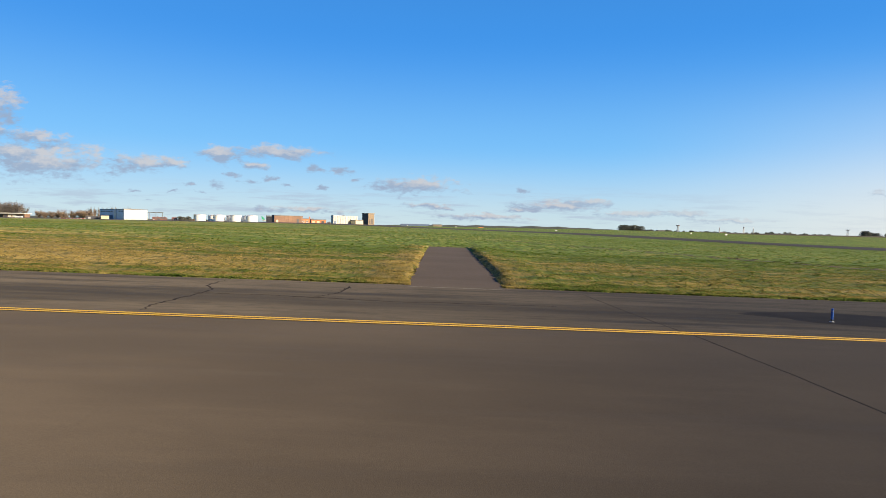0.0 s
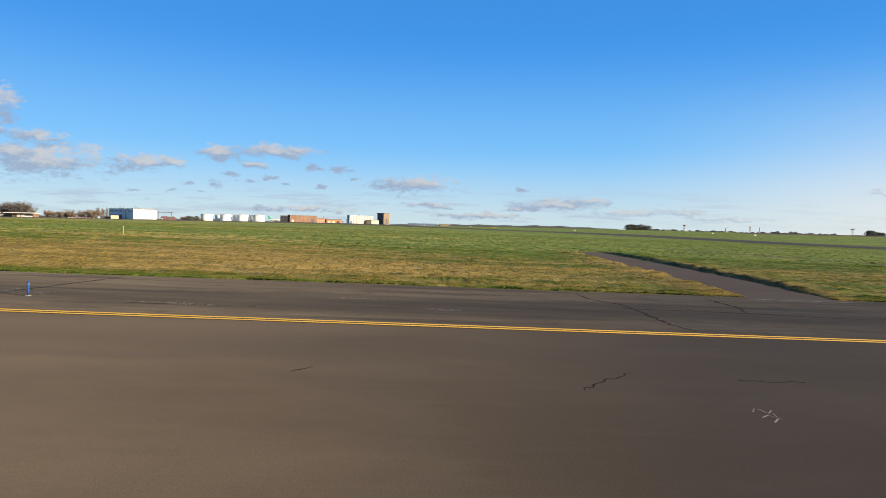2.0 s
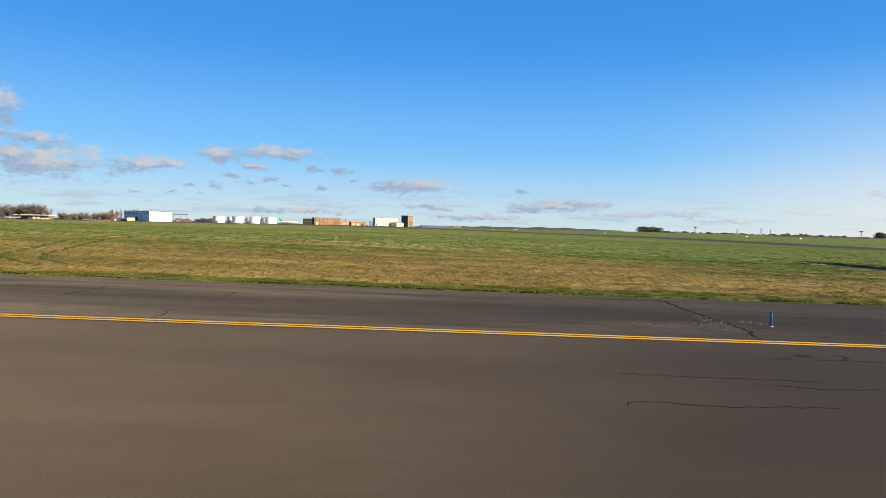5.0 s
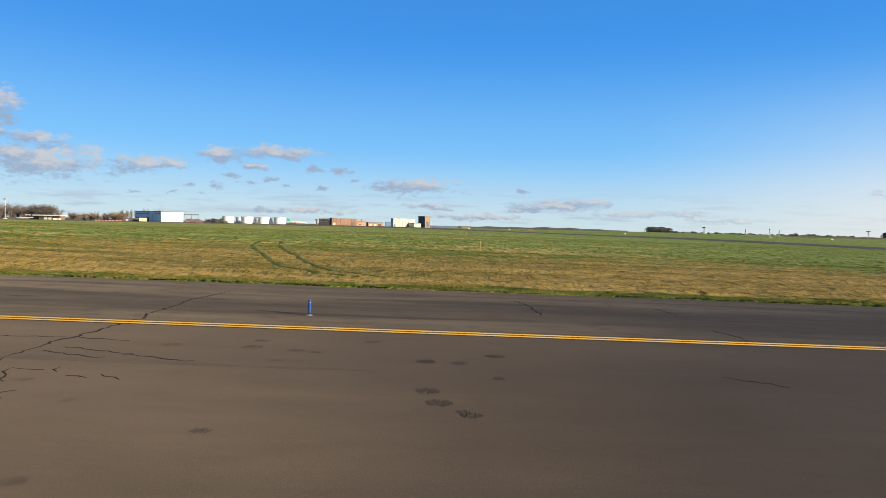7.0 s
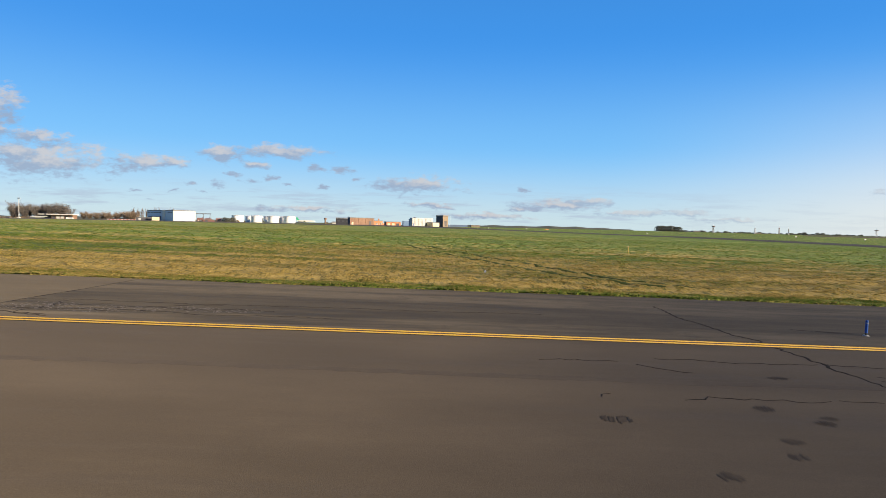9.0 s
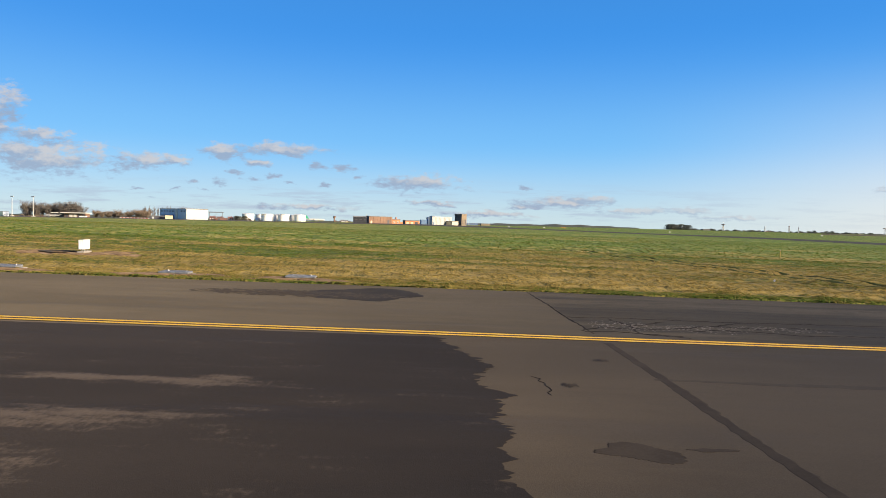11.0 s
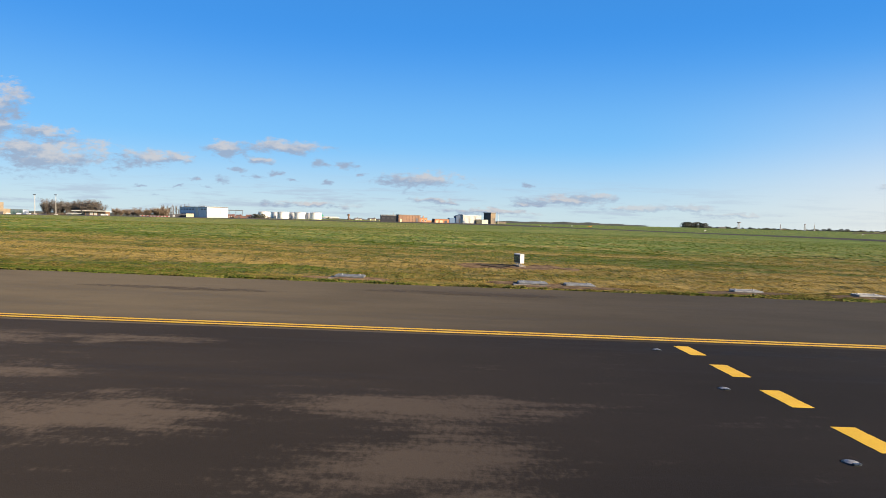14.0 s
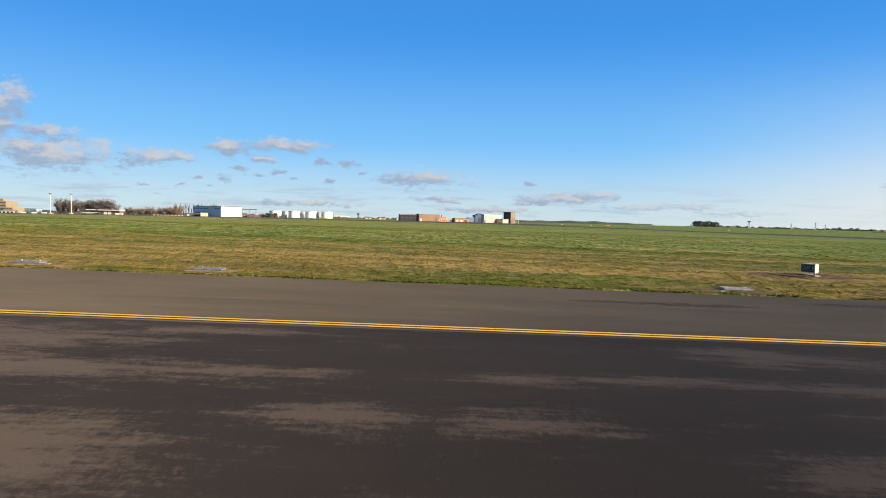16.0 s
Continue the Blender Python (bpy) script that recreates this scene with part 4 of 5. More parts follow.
# ---- grass blades ----
def grass_stand(name, count, x0, x1, y0, y1, height, spread, seed, power=1.0, label=""):
    rng = np.random.default_rng(seed)
    x = rng.uniform(x0, x1, count)
    y = y0 + (y1 - y0) * rng.uniform(0, 1, count) ** power
    ok = (y > edge_of_grass(x) + rng.uniform(-0.12, 0.15, count)) & ~((x > path_side(y, False) + 0.05) & (x < path_side(y, True) - 0.05) & (y < 69))
    for sx, sy, rx, ry in SOIL:
        ok &= rng.uniform(0, 1, count) < 0.10 + 0.9 * smooth(((x - sx) / rx) ** 2 + ((y - sy) / ry) ** 2, 0.25, 1.1)
    for run, wide in TRAILS:
        low, high = run.min(0) - wide, run.max(0) + wide
        near = np.nonzero(ok & (x > low[0]) & (x < high[0]) & (y > low[1]) & (y < high[1]))[0]
        if len(near):
            gap = np.min(np.hypot(x[near, None] - run[None, :, 0], y[near, None] - run[None, :, 1]), 1)
            ok[near] &= (gap > wide * 0.6) | (rng.uniform(0, 1, len(near)) < 0.12)
    mound = 0.55 * lumps(x, y, 0.45, 0.33) + 0.45 * lumps(x, y, 2.2, 0.6)
    ok &= rng.uniform(0, 1, count) < 0.68 + 0.32 * smooth(mound, 0.30, 0.60)
    x, y = x[ok], y[ok]
    k = len(x)
    z = land(x, y) - 0.02
    z = np.maximum(z, lie(x, y) - 0.02)
    clump = 0.55 + 0.85 * smooth(mound[ok], 0.35, 0.75)
    arms = 3   # each tuft is a low star of blades that droop from its middle
    V = np.empty((k, 2 * arms + 1, 3))
    V[:, 0] = np.stack([x + rng.normal(0, 0.25 * spread, k), y + rng.normal(0, 0.25 * spread, k), z + height * clump * rng.uniform(0.5, 1.2, k)], 1)
    turn = rng.uniform(0, 2 * np.pi, k)
    for j in range(2 * arms):
        a = turn + (j + rng.uniform(-0.35, 0.35, k)) * np.pi / arms
        if j % 2:
            r, h = spread * rng.uniform(0.12, 0.36, k), 0.25 * height * clump
        else:
            r, h = spread * rng.uniform(0.9, 2.8, k), height * clump * rng.uniform(0.0, 1.1, k)
        V[:, j + 1] = np.stack([x + np.cos(a) * r, y + np.sin(a) * r, z + h], 1)
    fan = np.array([(0, 1 + j, 1 + (j + 1) % (2 * arms)) for j in range(2 * arms)])
    index = (np.arange(k)[:, None, None] * (2 * arms + 1) + fan[None]).reshape(-1).astype(np.int32)
    me = bpy.data.meshes.new(name)
    total = len(index) // 3
    me.vertices.add(len(V) * (2 * arms + 1))
    me.vertices.foreach_set("co", V.reshape(-1))
    me.loops.add(total * 3)
    me.loops.foreach_set("vertex_index", index)
    me.polygons.add(total)
    me.polygons.foreach_set("loop_start", np.arange(0, total * 3, 3, dtype=np.int32))
    me.polygons.foreach_set("loop_total", np.full(total, 3, np.int32))
    me.update(calc_edges=True)
    solo(name, me, "blades", label, "grass", kind="stuff")


grass_stand("grass_verge", 120000, -120, 85, 26.75, 28.6, 0.052, 0.042, 11, 1.1, "ragged green grass tufts along the asphalt edge")
grass_stand("grass_meadow", 480000, -118, 92, 27.4, 60.0, 0.031, 0.048, 12, 1.6, "rough mown grass, straw-coloured and green")
grass_stand("grass_field", 90000, -220, 190, 56.0, 200.0, 0.055, 0.13, 13, 1.3, "rough green field grass farther out")


# ---- small things by the taxiway ----
def edge_stake(x, y):
    z = float(lie(x, y))
    t = thing("taxiway_edge_marker", "short bright blue taxiway edge marker post on asphalt", "marker post", pose(x, y, z, 0, 1.5, 0), "blue edge markers")
    part("base", tube(0.085, 0.06, 0.0, 0.025, sides=20), "steel", t, "grey metal base plate")
    part("stem", tube(0.025, 0.025, 0.02, 0.09, sides=14), "black", t, "dark flexible stem")
    sleeve = part("sleeve", tube(0.037, 0.037, 0.08, 0.40, sides=20), "blue", t)
    part("band", tube(0.0385, 0.0385, 0.33, 0.35, sides=20), "steel", sleeve, "thin grey reflective band")
    part("cap", tube(0.037, 0.02, 0.40, 0.42, sides=20), "blue", sleeve)


for x, y in ((50.7, 19.6), (12.8, 19.0), (-14.3, 18.2)):
    edge_stake(x, y)


def field_post(x, y, h):
    z = float(land(x, y))
    t = thing("marker_post", "slim yellow wooden marker post standing in grass", "marker post", pose(x, y, z - 0.05, 0, 1.0, 20), "field marker posts")
    part("shaft", box(-0.035, 0.035, -0.03, 0.03, 0, h, 0.008), "post", t)
    part("top", box(-0.04, 0.04, -0.035, 0.035, h - 0.12, h + 0.01, 0.008), "cream", t, "pale painted top")


field_post(-6.2, 65.5, 0.9)
bm = bmesh.new()
bmesh.ops.create_grid(bm, x_segments=5, y_segments=4, size=0.045)
for v in bm.verts:
    v.co.z = 0.03 + 0.03 * math.sin(v.co.x * 31 + v.co.y * 17) + 0.03 * math.sin(v.co.y * 47)
solo("litter", bm, "white", "scrap of crumpled white paper in the grass", "litter", m=pose(-22.9, 35.0, float(land(-22.9, 35.0)) + 0.04))


def pit_cover(x, y, turn, seed):
    rng = random.Random(seed)
    z = float(land(x, y)) + 0.03
    t = thing("pit_cover", "grey galvanised steel cover plate over a cable pit in soil", "pit cover", pose(x, y, z, 0.5, 1.1, turn) @ Matrix.Scale(1.1, 4), "cable pit covers")
    part("frame", box(-0.74, 0.66, -0.44, 0.31, -0.10, 0.0, 0.015), "concrete", t, "low weathered concrete surround")
    plate = part("plate", box(-0.54, 0.54, -0.25, 0.25, 0.015, 0.075, 0.012), "steel", t)
    for sx in (-0.33, 0.33):
        part("lug", tube(0.042, 0.030, 0.07, 0.115, sx, 0.16, 12), "inset", plate, "pale round lifting lug")
    part("hinge", rod((-0.5, 0.24, 0.08), (0.5, 0.24, 0.08), 0.018, 0.018, 8), "steel", plate)
    part("rib", box(-0.5, 0.5, -0.03, 0.03, 0.074, 0.088, 0.004), "steel", plate)


for i, (x, turn) in enumerate(((-67.15, -2), (-59.75, 0), (-57.85, 1), (-51.0, 0), (-45.95, 2), (-88.75, -1), (-96.1, 1))):
    pit_cover(x, 28.05, turn, i)


def text_mesh(body, size, depth):
    curve = bpy.data.curves.new("lettering", "FONT")
    curve.body, curve.size, curve.extrude = body, size, depth
    curve.align_x, curve.align_y = "CENTER", "CENTER"
    holder = bpy.data.objects.new("lettering", curve)
    scene.collection.objects.link(holder)
    bpy.context.view_layer.update()
    me = bpy.data.meshes.new_from_object(holder.evaluated_get(bpy.context.evaluated_depsgraph_get()))
    bpy.data.objects.remove(holder)
    bpy.data.curves.remove(curve)
    me.materials.clear()
    return me


def direction_sign(x, y, turn):
    z = float(land(x, y))
    t = thing("taxiway_sign", "white boxed taxiway sign with dark face reading OUT 9", "sign", pose(x, y, z, 0, 0, turn) @ Matrix.Scale(0.92, 4))
    part("plinth", box(-0.2, 0.2, -0.66, 0.66, -0.08, 0.10, 0.02), "concrete", t, "low concrete plinth")
    for sy in (-0.42, 0.0, 0.42):
        part("leg", tube(0.03, 0.03, 0.09, 0.22, 0, sy, 12), "steel", t)
    cabinet = part("cabinet", box(-0.13, 0.13, -0.57, 0.57, 0.21, 0.74, 0.02), "white", t)
    part("face", box(-0.145, -0.128, -0.53, 0.53, 0.25, 0.70, 0.004), "black", cabinet, "black sign face")
    part("trim", box(-0.135, 0.135, -0.58, 0.58, 0.735, 0.755, 0.006), "white", cabinet)
    word = part("lettering", text_mesh("OUT 9", 0.36, 0.004), "letters", cabinet, "dull green letters")
    word.matrix_local = Matrix.Translation((-0.152, 0, 0.475)) @ Matrix(((0, 0, -1), (-1, 0, 0), (0, 1, 0))).to_4x4()


direction_sign(-59.2, 36.6, 10)


def runway_marker(x, y, size, mat, label):
    z = float(land(x, y)) + 0.1
    t = thing("runway_marker", label, "marker", pose(x, y, z, 0, 0, 25), "markers along the runway")
    part("board", box(-size * 0.8, size * 0.8, -0.12, 0.12, 0.25, 0.65, 0.03), mat, t)
    part("leg", tube(0.06, 0.06, -0.1, 0.3, -size * 0.6, 0, 10), "steel", t)
    part("leg", tube(0.06, 0.06, -0.1, 0.3, size * 0.6, 0, 10), "steel", t)


WHITE_BOARD = "small white board beside the far runway"
for x, y, s, mat, label in ((88, 640, 3.2, "orange", "low orange board beside the far runway"), (62, 600, 0.9, "white", WHITE_BOARD), 
                            (128, 462, 0.9, "white", WHITE_BOARD), (200, 400, 0.7, "white", WHITE_BOARD), 
                            (176, 300, 0.8, "white", WHITE_BOARD), (20, 520, 0.7, "white", WHITE_BOARD), (240, 270, 0.6, "white", WHITE_BOARD)):
    runway_marker(x, y, s, mat, label)


# ---- buildings across the field ----
def footing(x, y):
    return float(land(x, y)) - 0.4


def fascia(t, w, d, h, over=0.25, mat="roof"):
    part("roof", box(-over, w + over, -over, d + over, h, h + 0.45, 0.05), mat, t, "flat roof edge")


def block(name, label, category, corner, turn, w, d, h, faces, roof="roof", group=""):
    """A rectangular building. Its near corner stands at corner; w runs along its lit front, d along its shaded side.
    faces: materials of the front and the side; a darker side has its shade painted in."""
    x, y = corner
    t = thing(name, label, category, pose(x, y, footing(x, y), 0, 0, turn), group)
    part("wall", box(0.0, w, 0.0, 0.3, 0, h), faces[0], t)
    part("wall", box(0.0, w, d - 0.3, d, 0, h), faces[0], t)
    part("wall", box(-0.02, 0.28, 0.31, d - 0.31, 0, h), faces[1], t)
    part("wall", box(w - 0.28, w + 0.02, 0.31, d - 0.31, 0, h), faces[1], t)
    fascia(t, w, d, h, 0.15, roof)
    return t


TURN = 52   # the front of most of the buildings runs away to the right at this angle


def add_door(t, x, w, h, mat, y=-0.06, name="door"):
    part(name, box(x, x + w, y - 0.05, y + 0.04, 0.4, 0.4 + h, 0.02), mat, t)


brick = block("brick_hall", "long brown brick hall with a flat roof", "building", (-95.5, 560), 60, 36, 2.5, 7.0, ("brick", "slate"))
for i in range(7):
    part("pier", box(1.5 + i * 5.2, 1.9 + i * 5.2, -0.16, 0.0, 0.3, 6.9), "brick", brick)
part("plinth", box(0.0, 36, -0.12, 0.0, 0.3, 1.1), "concrete_far", brick, "pale concrete plinth")
add_door(brick, 2.2, 2.4, 3.0, "cream")
add_door(brick, 28, 3.2, 4.0, "slate")
dark_hall = block("dark_hall", "long dark clad hall behind the brick hall", "building", (-114.6, 608), 8, 21.5, 14, 7.0, ("dark_clad", "dark_clad"))
for i in range(5):
    part("window", box(1.2 + i * 4.2, 3.6 + i * 4.2, -0.05, 0.04, 3.9, 4.8, 0.02), "slate", dark_hall, "dull grey window strip")
part("vent_pipe", tube(0.22, 0.22, 7.0, 9.4, 12, 7, 12), "steel", dark_hall)
part("gutter", box(-0.1, 22.1, -0.28, -0.16, 6.7, 6.95, 0.03), "grey_clad", dark_hall)

annex = block("brick_house", "small orange brick building beside the hall", "building", (-84.5, 604), 30, 15, 9, 5.0, ("orange_brick", "slate"))
for i in range(4):
    window = part("window", box(1.0 + i * 3.6, 2.8 + i * 3.6, -0.05, 0.03, 1.6, 3.2), "white", annex, "white framed window")
    for k in range(2):
        part("pane", box(1.12 + i * 3.6 + k * 0.84, 1.84 + i * 3.6 + k * 0.84, -0.07, 0.0, 1.75, 3.05), "glass", window)
part("chimney", box(12.5, 13.5, 4, 5, 5.0, 7.2, 0.05), "orange_brick", annex)
part("porch", box(15.2, 20.0, 1.0, 6.0, 0, 2.9, 0.1), "orange_brick", annex)
hut = block("garage_row", "low orange brick garage with pale doors", "building", (-64.5, 562), 20, 13, 7, 4.0, ("orange_brick", "slate"))
for i in range(3):
    add_door(hut, 0.9 + i * 4.0, 2.4, 2.6, "slate" if i == 2 else "cream", name="garage_door")

shed = block("steel_shed", "white ribbed steel shed with a low flat roof", "building", (-41.4, 535), 58, 32, 2.5, 7.4, ("ribbed_white", "grey_clad"), "grey_clad")
for i in range(15):
    part("rib", box(0.6 + i * 2.1, 0.85 + i * 2.1, -0.14, 0.0, 0.5, 7.3), "steel", shed)
add_door(shed, 22, 4.5, 5.0, "grey_clad", -0.16)
add_door(shed, 0.9, 2.0, 2.8, "gable_blue", -0.16)
barn = thing("blue_barn", "slate-blue steel barn with a pitched gable and lower bay", "building", pose(-45.2, 590, footing(-45.2, 590), 0, 0, 6))
bm = bmesh.new()
near_end = [bm.verts.new(p) for p in ((0, 0, 0), (9, 0, 0), (9, 0, 7.2), (4.5, 0, 8.8), (0, 0, 7.2))]
far_end = [bm.verts.new((v.co.x, 16, v.co.z)) for v in near_end]
bm.faces.new(near_end), bm.faces.new(far_end)
for k in (0, 1, 4):
    bm.faces.new((near_end[k], near_end[(k + 1) % 5], far_end[(k + 1) % 5], far_end[k]))
part("wall", bm, "gable_blue", barn)
for k, (x0, x1) in enumerate(((-0.5, 4.5), (4.5, 9.5))):
    bm = bmesh.new()
    za, zb = (7.02, 8.8) if k == 0 else (8.8, 7.02)
    low = [bm.verts.new(p) for p in ((x0, -0.4, za + 0.06), (x1, -0.4, zb + 0.06), (x1, 16.4, zb + 0.06), (x0, 16.4, za + 0.06))]
    top = [bm.verts.new(v.co + Vector((0, 0, 0.25))) for v in low]
    bm.faces.new(low), bm.faces.new(top)
    for q in range(4):
        bm.faces.new((low[q], low[(q + 1) % 4], top[(q + 1) % 4], top[q]))
    part("roof", bm, "gable_blue", barn, "blue-grey sheet roof")
part("side_bay", box(-6.0, -0.05, 0.5, 15, 0, 5.4, 0.1), "bay_blue", barn, "lower blue-grey bay")
part("barn_door", box(2.5, 6.5, -0.12, -0.02, 0.4, 5.0, 0.03), "slate", barn)
block("cream_store", "small cream store leaning against a tower", "building", (-24.6, 548), TURN, 9, 6, 4.0, ("cream", "cream"))
tower = block("brick_tower", "square brown brick tower with a dark shaded side", "building", (-15.8, 566.7), TURN, 7.4, 7.4, 9.9, ("dark_brick", "slate"))
for k in range(3):
    part("louvre", box(1.3 + k * 1.9, 2.4 + k * 1.9, -0.05, 0.04, 1.2, 6.0, 0.02), "slate", tower, "tall dark slot window")
part("parapet", box(-0.3, 7.7, -0.3, 7.7, 10.3, 10.8, 0.05), "dark_brick", tower)


def pole(name, label, x, y, h, r=0.16, mat="white"):
    t = thing(name, label, "mast", pose(x, y, footing(x, y)))
    part("shaft", tube(r, r * 0.6, 0, h, sides=12), mat, t)
    part("base", tube(r * 2.2, r * 1.8, 0.2, 0.7, sides=12), "concrete_far", t)
    return t


pole("flag_pole", "thin white pole beside the brick tower", -9.8, 560, 10.5, 0.09)

hangar = block("hangar", "large white hangar with a blue-grey end wall", "building", (-367, 868), TURN, 32, 66, 14.0, ("white_far", "blue_clad"))
for i in range(9):
    part("panel_joint", box(3.4 + i * 3.4, 3.6 + i * 3.4, -0.08, 0.02, 0.5, 13.6), "grey_clad", hangar)
part("band", box(9.0, 28.0, -0.10, 0.02, 3.0, 4.2), "grey_clad", hangar, "grey band over the gates")
part("stair_tower", box(-0.8, -0.1, 20, 26, 0, 14.8, 0.1), "white_far", hangar, "pale stair tower")
part("office", box(-2.0, -0.1, 30, 60, 0, 6.5, 0.1), "gable_blue", hangar, "dark low office wing")
for row in (10.8,):
    for k in range(9):
        if not 1 < k < 4:
            part("window", box(-0.10, 0.04, 2.5 + k * 7.0, 7.0 + k * 7.0, row, row + 1.3, 0.02), "slate", hangar, "dark strip window")
part("parapet", box(-0.3, 32.3, -0.3, 66.3, 14.4, 14.9, 0.05), "roof", hangar, "brownish roof edge")
for k in range(4):
    part("hangar_door", box(9.5 + k * 4.6, 13.7 + k * 4.6, -0.16, -0.03, 0.4, 3.0, 0.03), "grey_clad", hangar)
for i in range(6):
    part("roof_unit", box(4 + i * 4.8, 6 + i * 4.8, 10, 12, 14.4, 15.4, 0.1), "grey_clad", hangar)
block("gate_house", "small cream gatehouse with a dark doorway", "building", (-386, 846), 25, 9, 6, 5.2, ("cream", "concrete_far"))
workshop = block("workshop", "low dark workshop before the hangar", "building", (-409, 852), 14, 20, 7, 4.4, ("slate", "dark_clad"))
add_door(workshop, 3.0, 3.0, 3.0, "grey_clad")
add_door(workshop, 12.0, 3.0, 3.0, "dark_clad")
red_shed = block("red_shed", "low dull red service shed beside the gantry", "building", (-338, 896), 12, 15, 6, 3.0, ("dull_red", "slate"))
add_door(red_shed, 3.0, 3.0, 2.2, "slate")
gantry = thing("gantry", "open steel gantry frame beside the hangar", "gantry", pose(-348, 900, footing(-348, 900)))
for x in (0, 9, 18):
    part("post", box(x, x + 0.5, 0, 0.5, 0, 10.5), "steel", gantry)
part("beam", box(-1, 19.5, -0.1, 0.6, 10.5, 11.6, 0.05), "steel", gantry)


def fuel_tank(x, y, r, h):
    z = footing(x, y)
    t = thing("fuel_tank", "large round white steel fuel storage tank", "storage tank", pose(x, y, z), "fuel tanks")
    shell = part("shell", tube(r, r, 0, h, sides=48), "tank", t)
    part("roof", tube(r + 0.15, r * 0.25, h, h + 0.9, sides=48), "tank", t)
    part("rim", tube(r + 0.2, r + 0.2, h - 0.35, h + 0.03, sides=48), "grey_clad", t, "grey top rim")
    part("stair", rod((-r - 0.4, -2, 0.2), (-r * 0.45 - 0.4, -r * 0.9 - 0.5, h), 0.35, 0.35, 6), "grey_clad", shell)
    rail = bmesh.new()
    for i in range(16):
        a = i * math.pi / 8
        rod((math.cos(a) * r, math.sin(a) * r, h), (math.cos(a) * r, math.sin(a) * r, h + 1.1), 0.06, 0.06, 5, rail)
    part("railing", rail, "grey_clad", t)


for x in (-361.5, -328.5, -300.0, -272.5):
    fuel_tank(x, 1135, 10.2, 11.8)
for x in (-347, -315, -287):
    fuel_tank(x, 1162, 8.8, 11.4)

terminal = block("terminal", "sandy concrete terminal building with rows of dark windows", "building", (-674, 900), -2, 0.1, 0.1, 0.1, ("concrete_far", "concrete_far"))
for x0, x1, h, y0 in ((-46, -22, 15.0, 4), (-22, 2, 17.5, 0), (2, 16, 8.5, -6)):
    part("wing", box(x0, x1 - 0.1, y0, y0 + 24, 0, h, 0.15), "concrete_far", terminal)
    for row in range(int(h // 4)):
        for k in range(int((x1 - x0) // 4)):
            part("window", box(x0 + 0.5 + k * 4, x0 + 3.5 + k * 4, y0 - 0.06, y0 + 0.05, 2.4 + row * 4, 3.5 + row * 4, 0.02), "glass", terminal)
part("roof_hut", box(-14, -6, 6, 12, 17.5, 20.5, 0.1), "concrete_far", terminal)
far_wing = block("glass_pier", "low glass-fronted passenger pier", "building", (-694, 945), 0, 36, 14, 7.5, ("pier_glass", "blue_clad"))
for k in range(9):
    part("mullion", box(0.4 + k * 4.3, 0.7 + k * 4.3, -0.12, 0.02, 0.5, 7.3, 0.02), "grey_clad", far_wing)
annex_row = block("low_annex", "low white service building with dark bays", "building", (-668, 870), 4, 26, 8, 4.2, ("white_far", "slate"))
for k in range(5):
    add_door(annex_row, 1.0 + k * 5.0, 3.4, 2.8, "dark_clad", name="bay_door")


pavilion = thing("fire_station", "long low building under a wide flat roof", "building", pose(-556, 893, footing(-556, 893), 0, 0, 8))
part("roof", box(-2, 42, -4, 18, 6.3, 7.5, 0.2), "white_far", pavilion, "pale overhanging flat roof")
part("wall", box(14, 41, 0, 15, 0, 6.3), "brick", pavilion)
part("wall", box(0, 14, 6, 15, 0, 6.4), "slate", pavilion, "dark recessed wall")
for k in range(5):
    add_door(pavilion, 15.0 + k * 5.2, 4.0, 4.6, "white_far" if k in (1, 2) else "slate", name="bay_door")


def light_mast(x, y, h):
    t = thing("light_mast", "tall slim apron floodlight mast", "light mast", pose(x, y, footing(x, y)), "apron floodlight masts")
    part("shaft", tube(0.42, 0.25, 0, h, sides=14), "white_far", t)
    crossbar = part("crossbar", box(-1.8, 1.8, -0.4, 0.4, h - 1.2, h - 0.2, 0.05), "grey_clad", t)
    for k in (-1.3, 0, 1.3):
        part("lamp", box(k - 0.45, k + 0.45, -0.75, -0.35, h - 1.1, h - 0.3, 0.05), "glass", crossbar, "dark floodlight")
    part("base", box(-1.6, 1.6, -1.6, 1.6, 0, 2.0, 0.1), "white_far", t, "white base cabinet")


light_mast(-552, 800, 26)
light_mast(-526.5, 800, 26)


